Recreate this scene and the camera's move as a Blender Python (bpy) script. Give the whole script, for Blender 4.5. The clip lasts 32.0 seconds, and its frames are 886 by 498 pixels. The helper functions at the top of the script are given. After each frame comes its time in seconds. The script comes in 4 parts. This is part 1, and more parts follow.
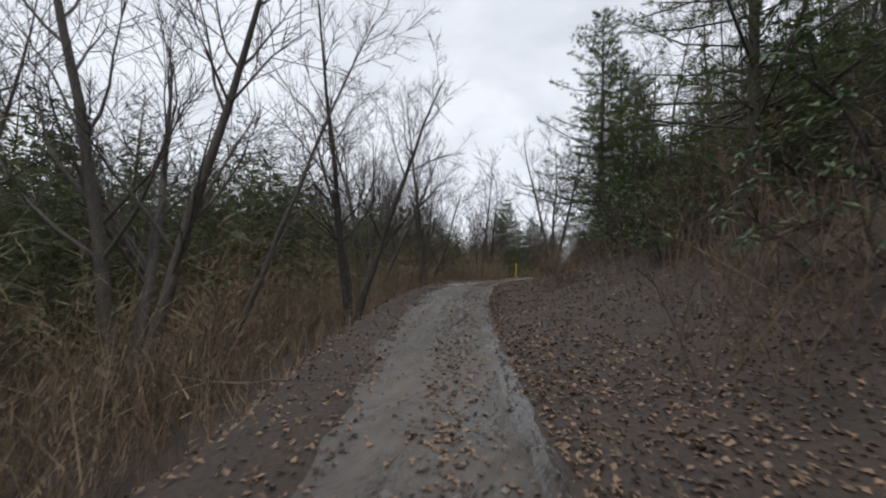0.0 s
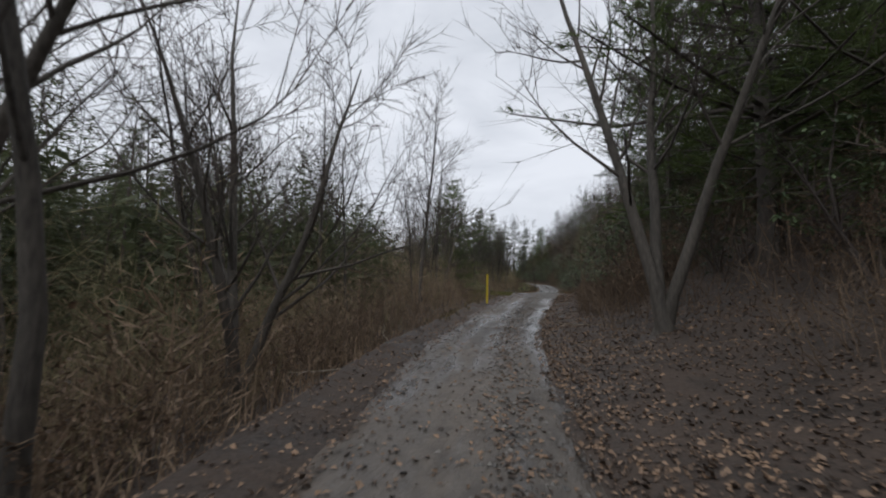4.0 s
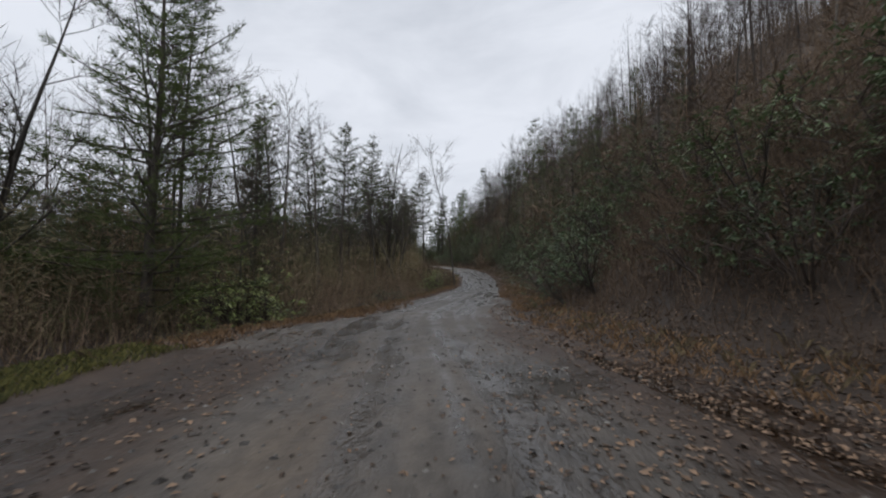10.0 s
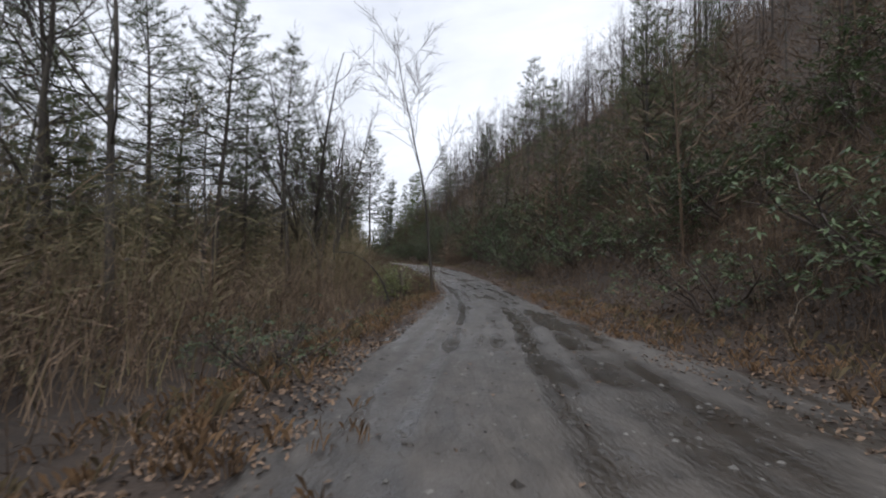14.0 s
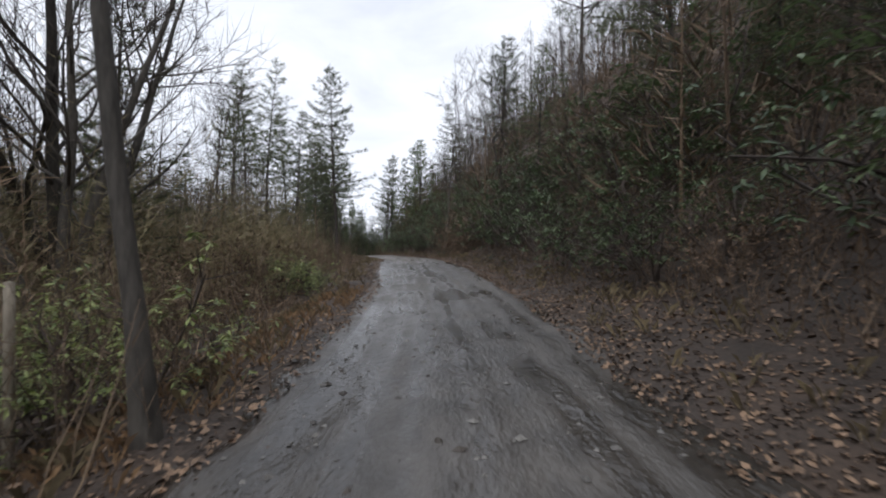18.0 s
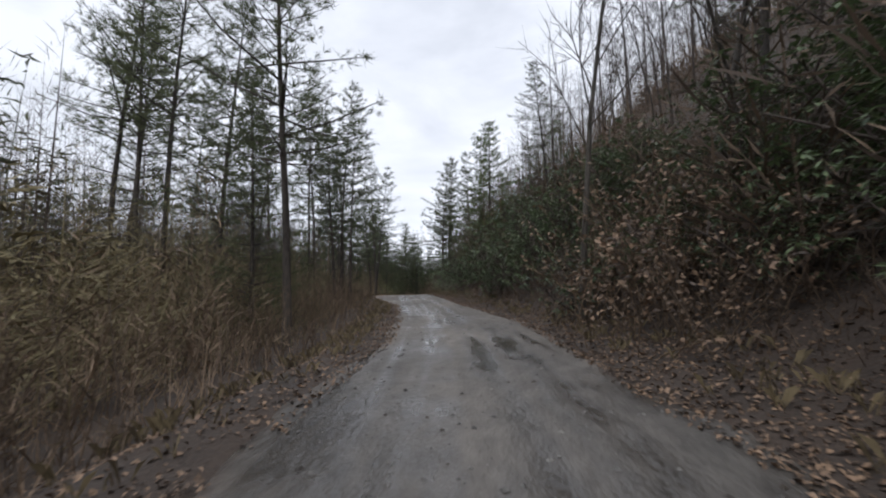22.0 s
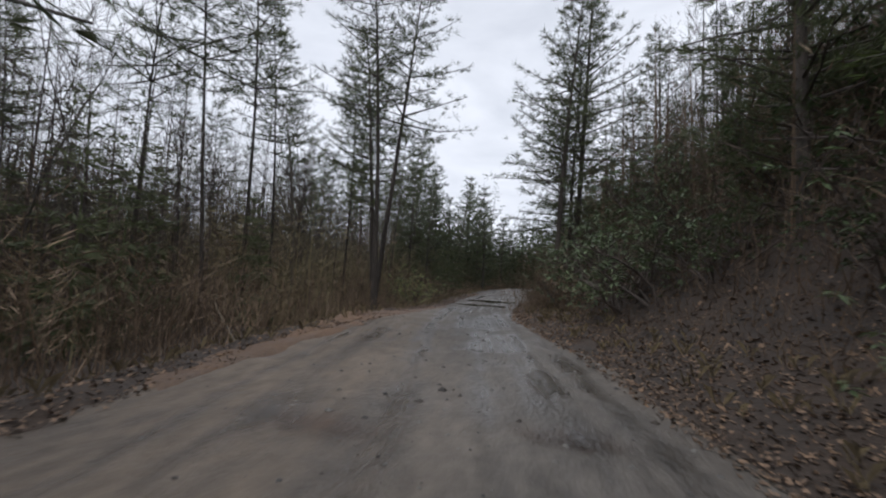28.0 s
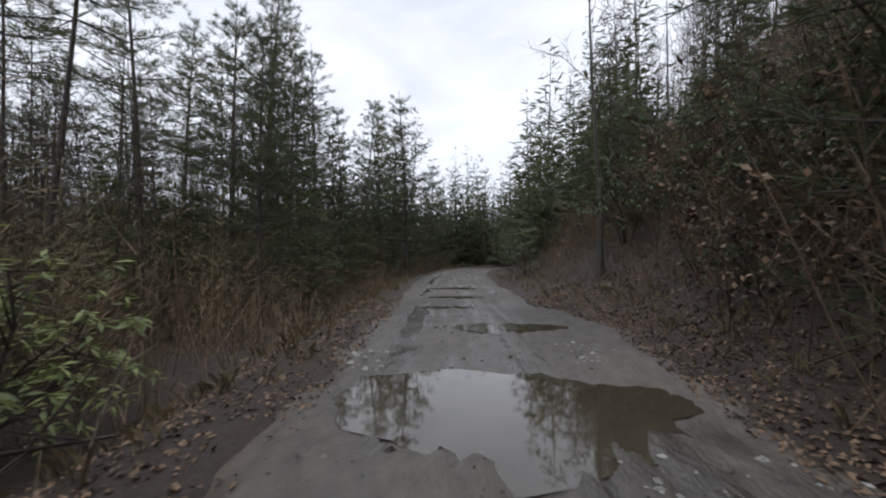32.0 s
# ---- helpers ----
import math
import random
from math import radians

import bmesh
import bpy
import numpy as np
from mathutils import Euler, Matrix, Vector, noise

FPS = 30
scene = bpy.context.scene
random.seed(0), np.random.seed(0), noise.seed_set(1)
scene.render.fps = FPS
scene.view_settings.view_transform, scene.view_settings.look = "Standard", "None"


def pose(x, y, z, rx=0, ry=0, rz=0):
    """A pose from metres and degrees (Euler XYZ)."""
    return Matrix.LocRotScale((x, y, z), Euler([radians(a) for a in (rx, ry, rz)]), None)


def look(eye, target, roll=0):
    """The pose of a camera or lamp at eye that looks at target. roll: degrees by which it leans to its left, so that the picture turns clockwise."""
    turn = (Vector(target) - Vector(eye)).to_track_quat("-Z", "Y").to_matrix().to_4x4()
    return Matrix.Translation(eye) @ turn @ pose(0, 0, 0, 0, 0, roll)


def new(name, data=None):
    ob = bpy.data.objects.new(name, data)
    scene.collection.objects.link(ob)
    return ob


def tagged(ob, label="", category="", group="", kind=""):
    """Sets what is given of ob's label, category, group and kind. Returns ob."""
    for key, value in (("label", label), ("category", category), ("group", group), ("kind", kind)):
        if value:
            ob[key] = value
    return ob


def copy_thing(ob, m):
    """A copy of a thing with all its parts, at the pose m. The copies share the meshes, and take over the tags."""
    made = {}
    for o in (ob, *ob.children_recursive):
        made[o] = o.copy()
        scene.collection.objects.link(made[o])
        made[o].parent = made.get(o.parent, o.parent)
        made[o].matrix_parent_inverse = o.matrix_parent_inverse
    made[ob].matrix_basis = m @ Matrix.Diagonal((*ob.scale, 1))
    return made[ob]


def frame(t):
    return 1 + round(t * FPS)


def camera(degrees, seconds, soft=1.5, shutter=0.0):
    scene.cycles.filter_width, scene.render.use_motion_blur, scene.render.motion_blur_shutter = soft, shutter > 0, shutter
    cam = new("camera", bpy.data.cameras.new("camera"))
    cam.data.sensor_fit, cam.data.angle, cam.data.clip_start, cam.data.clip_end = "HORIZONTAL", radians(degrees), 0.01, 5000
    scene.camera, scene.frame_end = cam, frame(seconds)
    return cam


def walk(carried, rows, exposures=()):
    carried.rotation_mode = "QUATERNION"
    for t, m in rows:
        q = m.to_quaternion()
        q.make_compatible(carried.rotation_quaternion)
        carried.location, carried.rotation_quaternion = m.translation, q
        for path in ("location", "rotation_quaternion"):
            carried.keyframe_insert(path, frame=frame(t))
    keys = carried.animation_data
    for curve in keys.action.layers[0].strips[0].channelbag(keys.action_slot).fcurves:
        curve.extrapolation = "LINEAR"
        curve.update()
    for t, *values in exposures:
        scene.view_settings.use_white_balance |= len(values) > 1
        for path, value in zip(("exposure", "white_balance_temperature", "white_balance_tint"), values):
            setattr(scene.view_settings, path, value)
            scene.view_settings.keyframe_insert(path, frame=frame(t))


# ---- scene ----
# The camera rides on a vehicle along a forest track. Rows: seconds, place, pitch, lean, heading.
cam = camera(90.0, 32.0, soft=2.0, shutter=0.15)
PATH = [
    (0, 0.000, -0.000, 1.600, 4.78, 1.74, 22.63),
    (0.5, -1.164, 3.023, 1.735, 4.71, 1.39, 22.95),
    (1, -2.311, 6.005, 1.902, 4.99, 0.56, 23.12),
    (1.5, -3.475, 9.050, 2.144, 5.86, -1.97, 22.93),
    (2, -4.503, 11.981, 2.403, 6.44, -1.75, 21.72),
    (2.5, -5.379, 14.802, 2.672, 5.14, 0.42, 20.29),
    (3, -6.041, 17.537, 2.989, 4.13, -2.22, 19.27),
    (3.5, -6.863, 20.555, 3.344, 4.70, -0.17, 17.58),
    (5.5, -9.297, 36.471, 3.742, 6.13, 0.44, 4.07),
    (6, -9.377, 40.852, 3.865, 8.46, 1.59, 2.39),
    (6.5, -9.315, 45.053, 4.065, 5.88, 0.54, 0.53),
    (7, -9.235, 49.020, 4.355, 6.81, 0.95, -0.05),
    (7.5, -9.145, 52.753, 4.563, 7.64, -0.42, 0.09),
    (8, -9.062, 56.312, 4.710, 4.17, 1.43, -0.00),
    (8.5, -9.028, 59.691, 4.842, 5.44, 0.62, 1.82),
    (9, -9.083, 62.912, 4.875, 5.24, -1.79, 3.16),
    (9.5, -9.213, 66.168, 4.856, 4.43, 0.46, 4.22),
    (10, -9.386, 69.609, 4.791, 2.77, -0.62, 4.48),
    (10.5, -9.591, 73.016, 4.712, 1.96, 0.95, 4.33),
    (11, -9.825, 75.844, 4.626, 3.57, 1.65, 5.25),
    (11.5, -10.100, 78.409, 4.566, 2.86, 0.06, 9.46),
    (12, -10.805, 80.952, 4.540, 3.97, -0.08, 17.71),
    (12.5, -11.569, 83.059, 4.469, 4.07, -2.79, 18.99),
    (13, -12.187, 85.244, 4.475, 2.31, -0.99, 15.16),
    (13.5, -12.549, 87.525, 4.470, 2.19, 0.74, 5.99),
    (14, -12.546, 89.832, 4.449, 2.68, 0.80, -3.09),
    (14.5, -12.110, 92.190, 4.480, 6.25, -0.40, -9.23),
    (16.5, -10.123, 102.549, 4.495, 4.22, 0.09, -9.36),
    (17, -9.721, 105.194, 4.515, 2.93, -1.60, -6.61),
    (17.5, -9.470, 107.987, 4.554, 3.64, -0.56, -3.85),
    (18, -9.316, 110.737, 4.636, 1.57, -1.52, -0.04),
    (18.5, -9.352, 113.728, 4.783, 6.67, 0.86, 3.74),
    (19, -9.521, 116.706, 4.957, 4.57, 0.26, 5.65),
    (19.5, -9.750, 119.868, 5.107, 3.78, -0.43, 5.95),
    (20, -9.988, 123.267, 5.264, 4.41, 1.11, 5.71),
    (20.5, -10.248, 126.851, 5.448, 5.52, 1.06, 6.49),
    (21, -10.554, 130.582, 5.654, 5.67, 0.76, 6.92),
    (21.5, -10.882, 134.328, 5.860, 5.67, 0.05, 7.24),
    (22, -11.314, 138.097, 6.086, 5.70, -1.30, 8.18),
    (22.5, -11.735, 141.610, 6.260, 4.51, -0.42, 8.66),
    (23, -12.186, 144.982, 6.375, 4.38, -0.76, 9.46),
    (23.5, -12.691, 148.357, 6.454, 3.96, -0.02, 10.36),
    (24, -13.299, 151.750, 6.510, 2.48, -0.51, 12.65),
    (24.5, -14.040, 155.378, 6.565, 1.27, 1.43, 13.59),
    (25, -14.884, 159.063, 6.675, 4.72, 0.73, 15.43),
    (25.5, -15.841, 162.746, 6.843, 3.90, -0.74, 16.91),
    (27.5, -19.816, 177.245, 7.345, 4.23, 1.99, 16.89),
    (28, -20.925, 181.370, 7.429, 3.42, 2.92, 16.43),
    (28.5, -22.000, 185.572, 7.505, 2.53, 0.93, 15.51),
    (29, -22.954, 189.588, 7.573, -0.06, -1.39, 14.51),
    (29.5, -23.873, 193.372, 7.626, 2.32, -0.97, 14.31),
    (30, -24.681, 196.794, 7.591, 0.09, -1.97, 12.82),
    (30.5, -25.328, 199.939, 7.484, 0.16, -0.70, 11.69),
    (31, -25.915, 202.996, 7.340, 1.50, -0.55, 10.08),
    (31.5, -26.399, 205.927, 7.307, 2.63, -1.33, 7.92),
    (32, -26.626, 208.435, 7.362, 0.78, -0.55, 5.78),
]


def ride(x, y, z, pitch, lean, heading):
    m = pose(x, y, z, 90 + pitch, 0, heading)
    return m @ pose(0, 0, 0, 0, 0, lean)


walk(cam, [(t, ride(*p)) for t, *p in PATH], exposures=[(0.0, -0.02, 6100, 10), (3.0, -0.12, 6100, 10), (6.0, -0.30, 6100, 10), (9.0, -0.34, 6100, 10), (11.0, 0.0, 6050, 10), (14.0, 0.18, 6010, 11), (18.0, 0.22, 6010, 11), (21.5, 0.10, 6010, 11), (24.0, 0.28, 6010, 11), (25.7, 0.30, 6010, 11), (28.0, -0.02, 6010, 11), (30.0, 0.20, 6010, 11), (32.0, 0.16, 6010, 11)])

# ---- sky and light: a bright overcast day ----
world = bpy.data.worlds.new("overcast")
scene.world = world
world.use_nodes = True
wn, wl = world.node_tree.nodes, world.node_tree.links
wn.clear()
w_out = wn.new("ShaderNodeOutputWorld")
w_bg = wn.new("ShaderNodeBackground")
w_sky = wn.new("ShaderNodeTexSky")
w_sky.sky_type, w_sky.sun_disc = "NISHITA", False
w_sky.sun_elevation, w_sky.sun_rotation = radians(63), radians(195)
w_map = wn.new("ShaderNodeMapping")
w_co = wn.new("ShaderNodeTexCoord")
w_map.inputs["Scale"].default_value = (1.0, 1.0, 2.6)
w_noise = wn.new("ShaderNodeTexNoise")
w_noise.inputs["Scale"].default_value, w_noise.inputs["Detail"].default_value = 2.6, 6.0
w_noise.inputs["Roughness"].default_value, w_noise.inputs["Distortion"].default_value = 0.55, 0.4
w_ramp = wn.new("ShaderNodeValToRGB")
w_ramp.color_ramp.elements[0].position, w_ramp.color_ramp.elements[0].color = 0.30, (0.78, 0.79, 0.82, 1)
w_ramp.color_ramp.elements[1].position, w_ramp.color_ramp.elements[1].color = 0.58, (1.0, 1.0, 1.02, 1)
w_dim = wn.new("ShaderNodeMix")
w_dim.data_type, w_dim.blend_type = "RGBA", "MULTIPLY"
w_dim.inputs["Factor"].default_value = 1.0
w_dim.inputs["B"].default_value = (0.06, 0.06, 0.06, 1)
w_mix = wn.new("ShaderNodeMix")
w_mix.data_type = "RGBA"
w_mix.inputs["Factor"].default_value = 0.93
wl.new(w_co.outputs["Generated"], w_map.inputs["Vector"])
wl.new(w_map.outputs["Vector"], w_noise.inputs["Vector"])
wl.new(w_noise.outputs["Fac"], w_ramp.inputs["Fac"])
wl.new(w_sky.outputs["Color"], w_dim.inputs["A"])
wl.new(w_dim.outputs["Result"], w_mix.inputs["A"])
wl.new(w_ramp.outputs["Color"], w_mix.inputs["B"])
wl.new(w_mix.outputs["Result"], w_bg.inputs["Color"])
wl.new(w_bg.outputs["Background"], w_out.inputs["Surface"])
w_bg.inputs["Strength"].default_value = 1.0

sun = bpy.data.lights.new("sun", "SUN")
sun.energy, sun.angle, sun.color = 1.3, radians(60), (1.0, 0.975, 0.94)
new("sun", sun).matrix_world = look((0, 0, 60), (8, 30, 0))


# ---- materials ----
def node_mat(name, dark, light, scale=4.0, rough=(0.7, 0.95), bump=0.4, bump_scale=30.0, island=0.0, per_object=0.0, stretch=(1, 1, 1), metal=0.0, big=0.35, spec=0.4, through_light=0.0):
    """Two colours mixed by a large and a small noise, with relief; varied by island or by object."""
    m = bpy.data.materials.new(name)
    m.use_nodes = True
    n, l = m.node_tree.nodes, m.node_tree.links
    p = n["Principled BSDF"]
    co, mp = n.new("ShaderNodeTexCoord"), n.new("ShaderNodeMapping")
    mp.inputs["Scale"].default_value = stretch
    l.new(co.outputs["Object"], mp.inputs["Vector"])
    fine, coarse = n.new("ShaderNodeTexNoise"), n.new("ShaderNodeTexNoise")
    fine.inputs["Scale"].default_value, fine.inputs["Detail"].default_value = scale * 6, 5
    coarse.inputs["Scale"].default_value, coarse.inputs["Detail"].default_value = scale * big, 4
    for t in (fine, coarse):
        l.new(mp.outputs["Vector"], t.inputs["Vector"])
    add = n.new("ShaderNodeMath")
    add.operation = "ADD"
    l.new(fine.outputs["Fac"], add.inputs[0])
    l.new(coarse.outputs["Fac"], add.inputs[1])
    src = add.outputs[0]
    for amount, node, out in ((island, "ShaderNodeNewGeometry", "Random Per Island"), (per_object, "ShaderNodeObjectInfo", "Random")):
        if amount:
            r = n.new(node)
            k = n.new("ShaderNodeMath")
            k.operation = "MULTIPLY_ADD"
            k.inputs[1].default_value = amount
            l.new(r.outputs[out], k.inputs[0])
            l.new(src, k.inputs[2])
            sub = n.new("ShaderNodeMath")
            sub.operation = "SUBTRACT"
            sub.inputs[1].default_value = amount / 2
            l.new(k.outputs[0], sub.inputs[0])
            src = sub.outputs[0]
    ramp = n.new("ShaderNodeValToRGB")
    ramp.color_ramp.elements[0].position, ramp.color_ramp.elements[0].color = 0.32, (*dark, 1)
    ramp.color_ramp.elements[1].position, ramp.color_ramp.elements[1].color = 0.70, (*light, 1)
    half = n.new("ShaderNodeMath")
    half.operation = "MULTIPLY"
    half.inputs[1].default_value = 0.5
    l.new(src, half.inputs[0])
    l.new(half.outputs[0], ramp.inputs["Fac"])
    l.new(ramp.outputs["Color"], p.inputs["Base Color"])
    rr = n.new("ShaderNodeMapRange")
    rr.inputs["From Min"].default_value, rr.inputs["From Max"].default_value = 0.3, 0.7
    rr.inputs["To Min"].default_value, rr.inputs["To Max"].default_value = rough
    l.new(coarse.outputs["Fac"], rr.inputs["Value"])
    l.new(rr.outputs["Result"], p.inputs["Roughness"])
    p.inputs["Metallic"].default_value = metal
    p.inputs["Specular IOR Level"].default_value = spec
    if through_light:
        tr, mx = n.new("ShaderNodeBsdfTranslucent"), n.new("ShaderNodeMixShader")
        mx.inputs[0].default_value = through_light
        l.new(ramp.outputs["Color"], tr.inputs["Color"])
        l.new(p.outputs["BSDF"], mx.inputs[1])
        l.new(tr.outputs["BSDF"], mx.inputs[2])
        l.new(mx.outputs["Shader"], n["Material Output"].inputs["Surface"])
    if bump:
        b, bn = n.new("ShaderNodeBump"), n.new("ShaderNodeTexNoise")
        bn.inputs["Scale"].default_value, bn.inputs["Detail"].default_value = bump_scale, 4
        l.new(mp.outputs["Vector"], bn.inputs["Vector"])
        b.inputs["Strength"].default_value, b.inputs["Distance"].default_value = bump, 0.03
        l.new(bn.outputs["Fac"], b.inputs["Height"])
        l.new(b.outputs["Normal"], p.inputs["Normal"])
    return m


M_SOIL = node_mat("leaf_covered_soil", (0.015, 0.011, 0.008), (0.068, 0.047, 0.034), 3.2, (0.6, 0.95), 0.8, 14)
M_ROAD = node_mat("wet_mud", (0.037, 0.033, 0.029), (0.128, 0.115, 0.101), 0.9, (0.22, 0.6), 0.75, 17, stretch=(1.0, 0.45, 1.0), spec=0.5)


def wet_mud(m):
    """Standing wet in the ruts: darker and glossier where the wetness is high."""
    n, l = m.node_tree.nodes, m.node_tree.links
    p = n["Principled BSDF"]
    at = n.new("ShaderNodeAttribute")
    at.attribute_name = "wetness"
    old = p.inputs["Base Color"].links[0].from_socket
    mix = n.new("ShaderNodeMix")
    mix.data_type, mix.blend_type = "RGBA", "MULTIPLY"
    mix.inputs["B"].default_value = (0.46, 0.44, 0.42, 1)
    l.new(at.outputs["Fac"], mix.inputs["Factor"])
    clay, brown = n.new("ShaderNodeAttribute"), n.new("ShaderNodeMix")
    clay.attribute_name = "dirt"
    brown.data_type, brown.blend_type = "RGBA", "MULTIPLY"
    brown.inputs["B"].default_value = (1.13, 0.99, 0.84, 1)
    l.new(clay.outputs["Fac"], brown.inputs["Factor"])
    l.new(old, brown.inputs["A"])
    dark, soil = n.new("ShaderNodeAttribute"), n.new("ShaderNodeMix")
    dark.attribute_name = "humus"
    soil.data_type, soil.blend_type = "RGBA", "MULTIPLY"
    soil.inputs["B"].default_value = (0.52, 0.38, 0.29, 1)
    l.new(dark.outputs["Fac"], soil.inputs["Factor"])
    tan, dry = n.new("ShaderNodeAttribute"), n.new("ShaderNodeMix")
    tan.attribute_name = "tan_mud"
    dry.data_type, dry.blend_type = "RGBA", "MULTIPLY"
    dry.inputs["B"].default_value = (1.75, 1.70, 1.62, 1)
    l.new(tan.outputs["Fac"], dry.inputs["Factor"])
    l.new(brown.outputs["Result"], dry.inputs["A"])
    l.new(dry.outputs["Result"], soil.inputs["A"])
    l.new(soil.outputs["Result"], mix.inputs["A"])
    l.new(mix.outputs["Result"], p.inputs["Base Color"])
    gloss = n.new("ShaderNodeMapRange")
    gloss.inputs["To Min"].default_value, gloss.inputs["To Max"].default_value = 0.7, 0.14
    l.new(at.outputs["Fac"], gloss.inputs["Value"])
    l.new(gloss.outputs["Result"], p.inputs["Roughness"])


wet_mud(M_ROAD)
M_MUD = node_mat("dark_mud", (0.02, 0.016, 0.012), (0.06, 0.047, 0.036), 5.0, (0.3, 0.6), 0.3, 40, island=0.6)
M_CLAY = node_mat("orange_clay", (0.062, 0.039, 0.024), (0.19, 0.112, 0.064), 2.5, (0.5, 0.8), 0.5, 10)
M_STONE = node_mat("road_stone", (0.045, 0.041, 0.037), (0.18, 0.168, 0.15), 6.0, (0.35, 0.7), 0.4, 40, island=0.8)
M_WATER = node_mat("muddy_water", (0.05, 0.04, 0.028), (0.075, 0.06, 0.042), 0.5, (0.02, 0.05), 0.03, 3, spec=0.6)
M_LEAF = node_mat("dead_leaf", (0.038, 0.025, 0.017), (0.245, 0.160, 0.100), 5.0, (0.45, 0.8), 0.0, island=0.95, spec=0.35)
M_BARK = node_mat("grey_bark", (0.030, 0.026, 0.022), (0.125, 0.11, 0.092), 3.0, (0.75, 0.95), 0.8, 26, per_object=0.4, stretch=(1, 1, 0.25))
M_TWIG = node_mat("twig", (0.045, 0.036, 0.031), (0.125, 0.100, 0.084), 3.0, (0.8, 0.95), 0.0, per_object=0.5)
M_PBARK = node_mat("pine_bark", (0.026, 0.022, 0.019), (0.110, 0.091, 0.076), 3.0, (0.8, 0.95), 0.8, 22, per_object=0.3, stretch=(1, 1, 0.3))
M_NEEDLE = node_mat("pine_needles", (0.042, 0.052, 0.027), (0.140, 0.156, 0.076), 2.0, (0.5, 0.75), 0.0, island=0.3, per_object=0.45, through_light=0.4)
M_CEDAR = node_mat("cedar_sprays", (0.034, 0.052, 0.016), (0.125, 0.158, 0.050), 2.0, (0.55, 0.8), 0.0, island=0.3, per_object=0.3, through_light=0.4)
M_RHODO = node_mat("evergreen_leaf", (0.032, 0.052, 0.021), (0.140, 0.185, 0.084), 3.0, (0.36, 0.56), 0.0, island=0.7, per_object=0.5, through_light=0.2)
M_LAUREL = node_mat("laurel_leaf", (0.09, 0.12, 0.035), (0.33, 0.37, 0.13), 3.0, (0.25, 0.45), 0.0, island=0.8, through_light=0.3)
M_BRUSH = node_mat("brush_stem", (0.076, 0.053, 0.036), (0.195, 0.138, 0.088), 2.0, (0.7, 0.95), 0.0, island=0.7, per_object=0.6)
M_GRASS = node_mat("dry_grass", (0.065, 0.048, 0.026), (0.20, 0.155, 0.085), 2.0, (0.6, 0.9), 0.0, island=0.9)
M_STRAW = node_mat("dead_straw", (0.080, 0.048, 0.024), (0.27, 0.165, 0.085), 2.0, (0.6, 0.9), 0.0, island=0.9)
M_PALE = node_mat("pale_stone", (0.14, 0.135, 0.125), (0.40, 0.385, 0.36), 6.0, (0.4, 0.7), 0.3, 40, island=0.6)
M_GREEN = node_mat("green_grass", (0.055, 0.062, 0.018), (0.19, 0.175, 0.055), 2.0, (0.6, 0.9), 0.0, island=0.9)
M_YELLOW = node_mat("yellow_post_paint", (0.50, 0.36, 0.02), (0.72, 0.54, 0.04), 4.0, (0.4, 0.6), 0.1, 60)
M_BLACK = node_mat("black_cap", (0.01, 0.01, 0.01), (0.03, 0.03, 0.03), 4.0, (0.5, 0.7), 0.0)
M_WOOD = node_mat("weathered_wood", (0.12, 0.10, 0.075), (0.34, 0.29, 0.22), 4.0, (0.7, 0.9), 0.5, 40, stretch=(1, 1, 0.2), per_object=0.5)


# ---- the lie of the land ----
def table(*pairs):
    a = np.array(pairs, float)
    return lambda y: np.interp(y, a[:, 0], a[:, 1])


P = np.array([p[1:4] for p in PATH])
YS = np.arange(-80.0, 420.0, 1.0)
_x = np.interp(YS, P[:, 1], P[:, 0])
_x[YS < 0] = -0.384 * YS[YS < 0]
_x[YS > P[-1, 1]] = P[-1, 0] - 0.10 * (YS[YS > P[-1, 1]] - P[-1, 1]) + 0.006 * np.clip(YS[YS > P[-1, 1]] - 236, 0, 70) ** 2


def soften(v, sigma):
    k = np.exp(-0.5 * (np.arange(-40, 41) / sigma) ** 2)
    return np.convolve(np.pad(v, 40, mode="edge"), k / k.sum(), "valid")


CXS, GZS = soften(_x, 5), soften(np.interp(YS, P[:, 1], P[:, 2]) - 1.6, 4)


def road_x(y):
    return np.interp(y, YS, CXS) + np.where(np.asarray(y) > 419, -0.1 * (np.asarray(y) - 419), 0)


def road_z(y):
    return np.interp(y, YS, GZS)


half_left = table((-80, 1.2), (4, 1.3), (12, 2.0), (30, 2.1), (53, 2.1), (60, 2.5), (65, 5.0), (77, 6.6), (84, 5.6), (88, 3.2), (93, 2.2), (98, 2.7), (105, 2.7),
                  (113, 1.9), (126, 1.6), (132, 2.0), (140, 2.3), (150, 1.7), (166, 1.8), (178, 3.7), (184, 4.2), (196, 2.9), (203, 1.8), (216, 1.8), (300, 1.8))
half_right = table((-80, 1.3), (4, 1.1), (15, 0.9), (30, 0.9), (48, 1.3), (60, 1.6), (68, 5.2), (76, 4.6), (90, 4.3), (95, 4.4), (101, 2.9), (106, 2.4), (115, 2.4),
                   (121, 2.8), (133, 3.1), (145, 2.8), (155, 3.3), (165, 2.7), (175, 2.8), (189, 2.8), (198, 2.2), (205, 2.6), (212, 3.0), (218, 3.9), (226, 3.0), (300, 2.8))
slope_right = table((-80, 0.34), (30, 0.42), (45, 0.65), (60, 0.86), (300, 0.86))
drop_left = table((-80, 3.5), (0, 3.8), (40, 3.5), (60, 2.0), (75, 0.7), (110, 1.0), (150, 1.3), (180, 1.0), (205, 1.8), (300, 1.8))


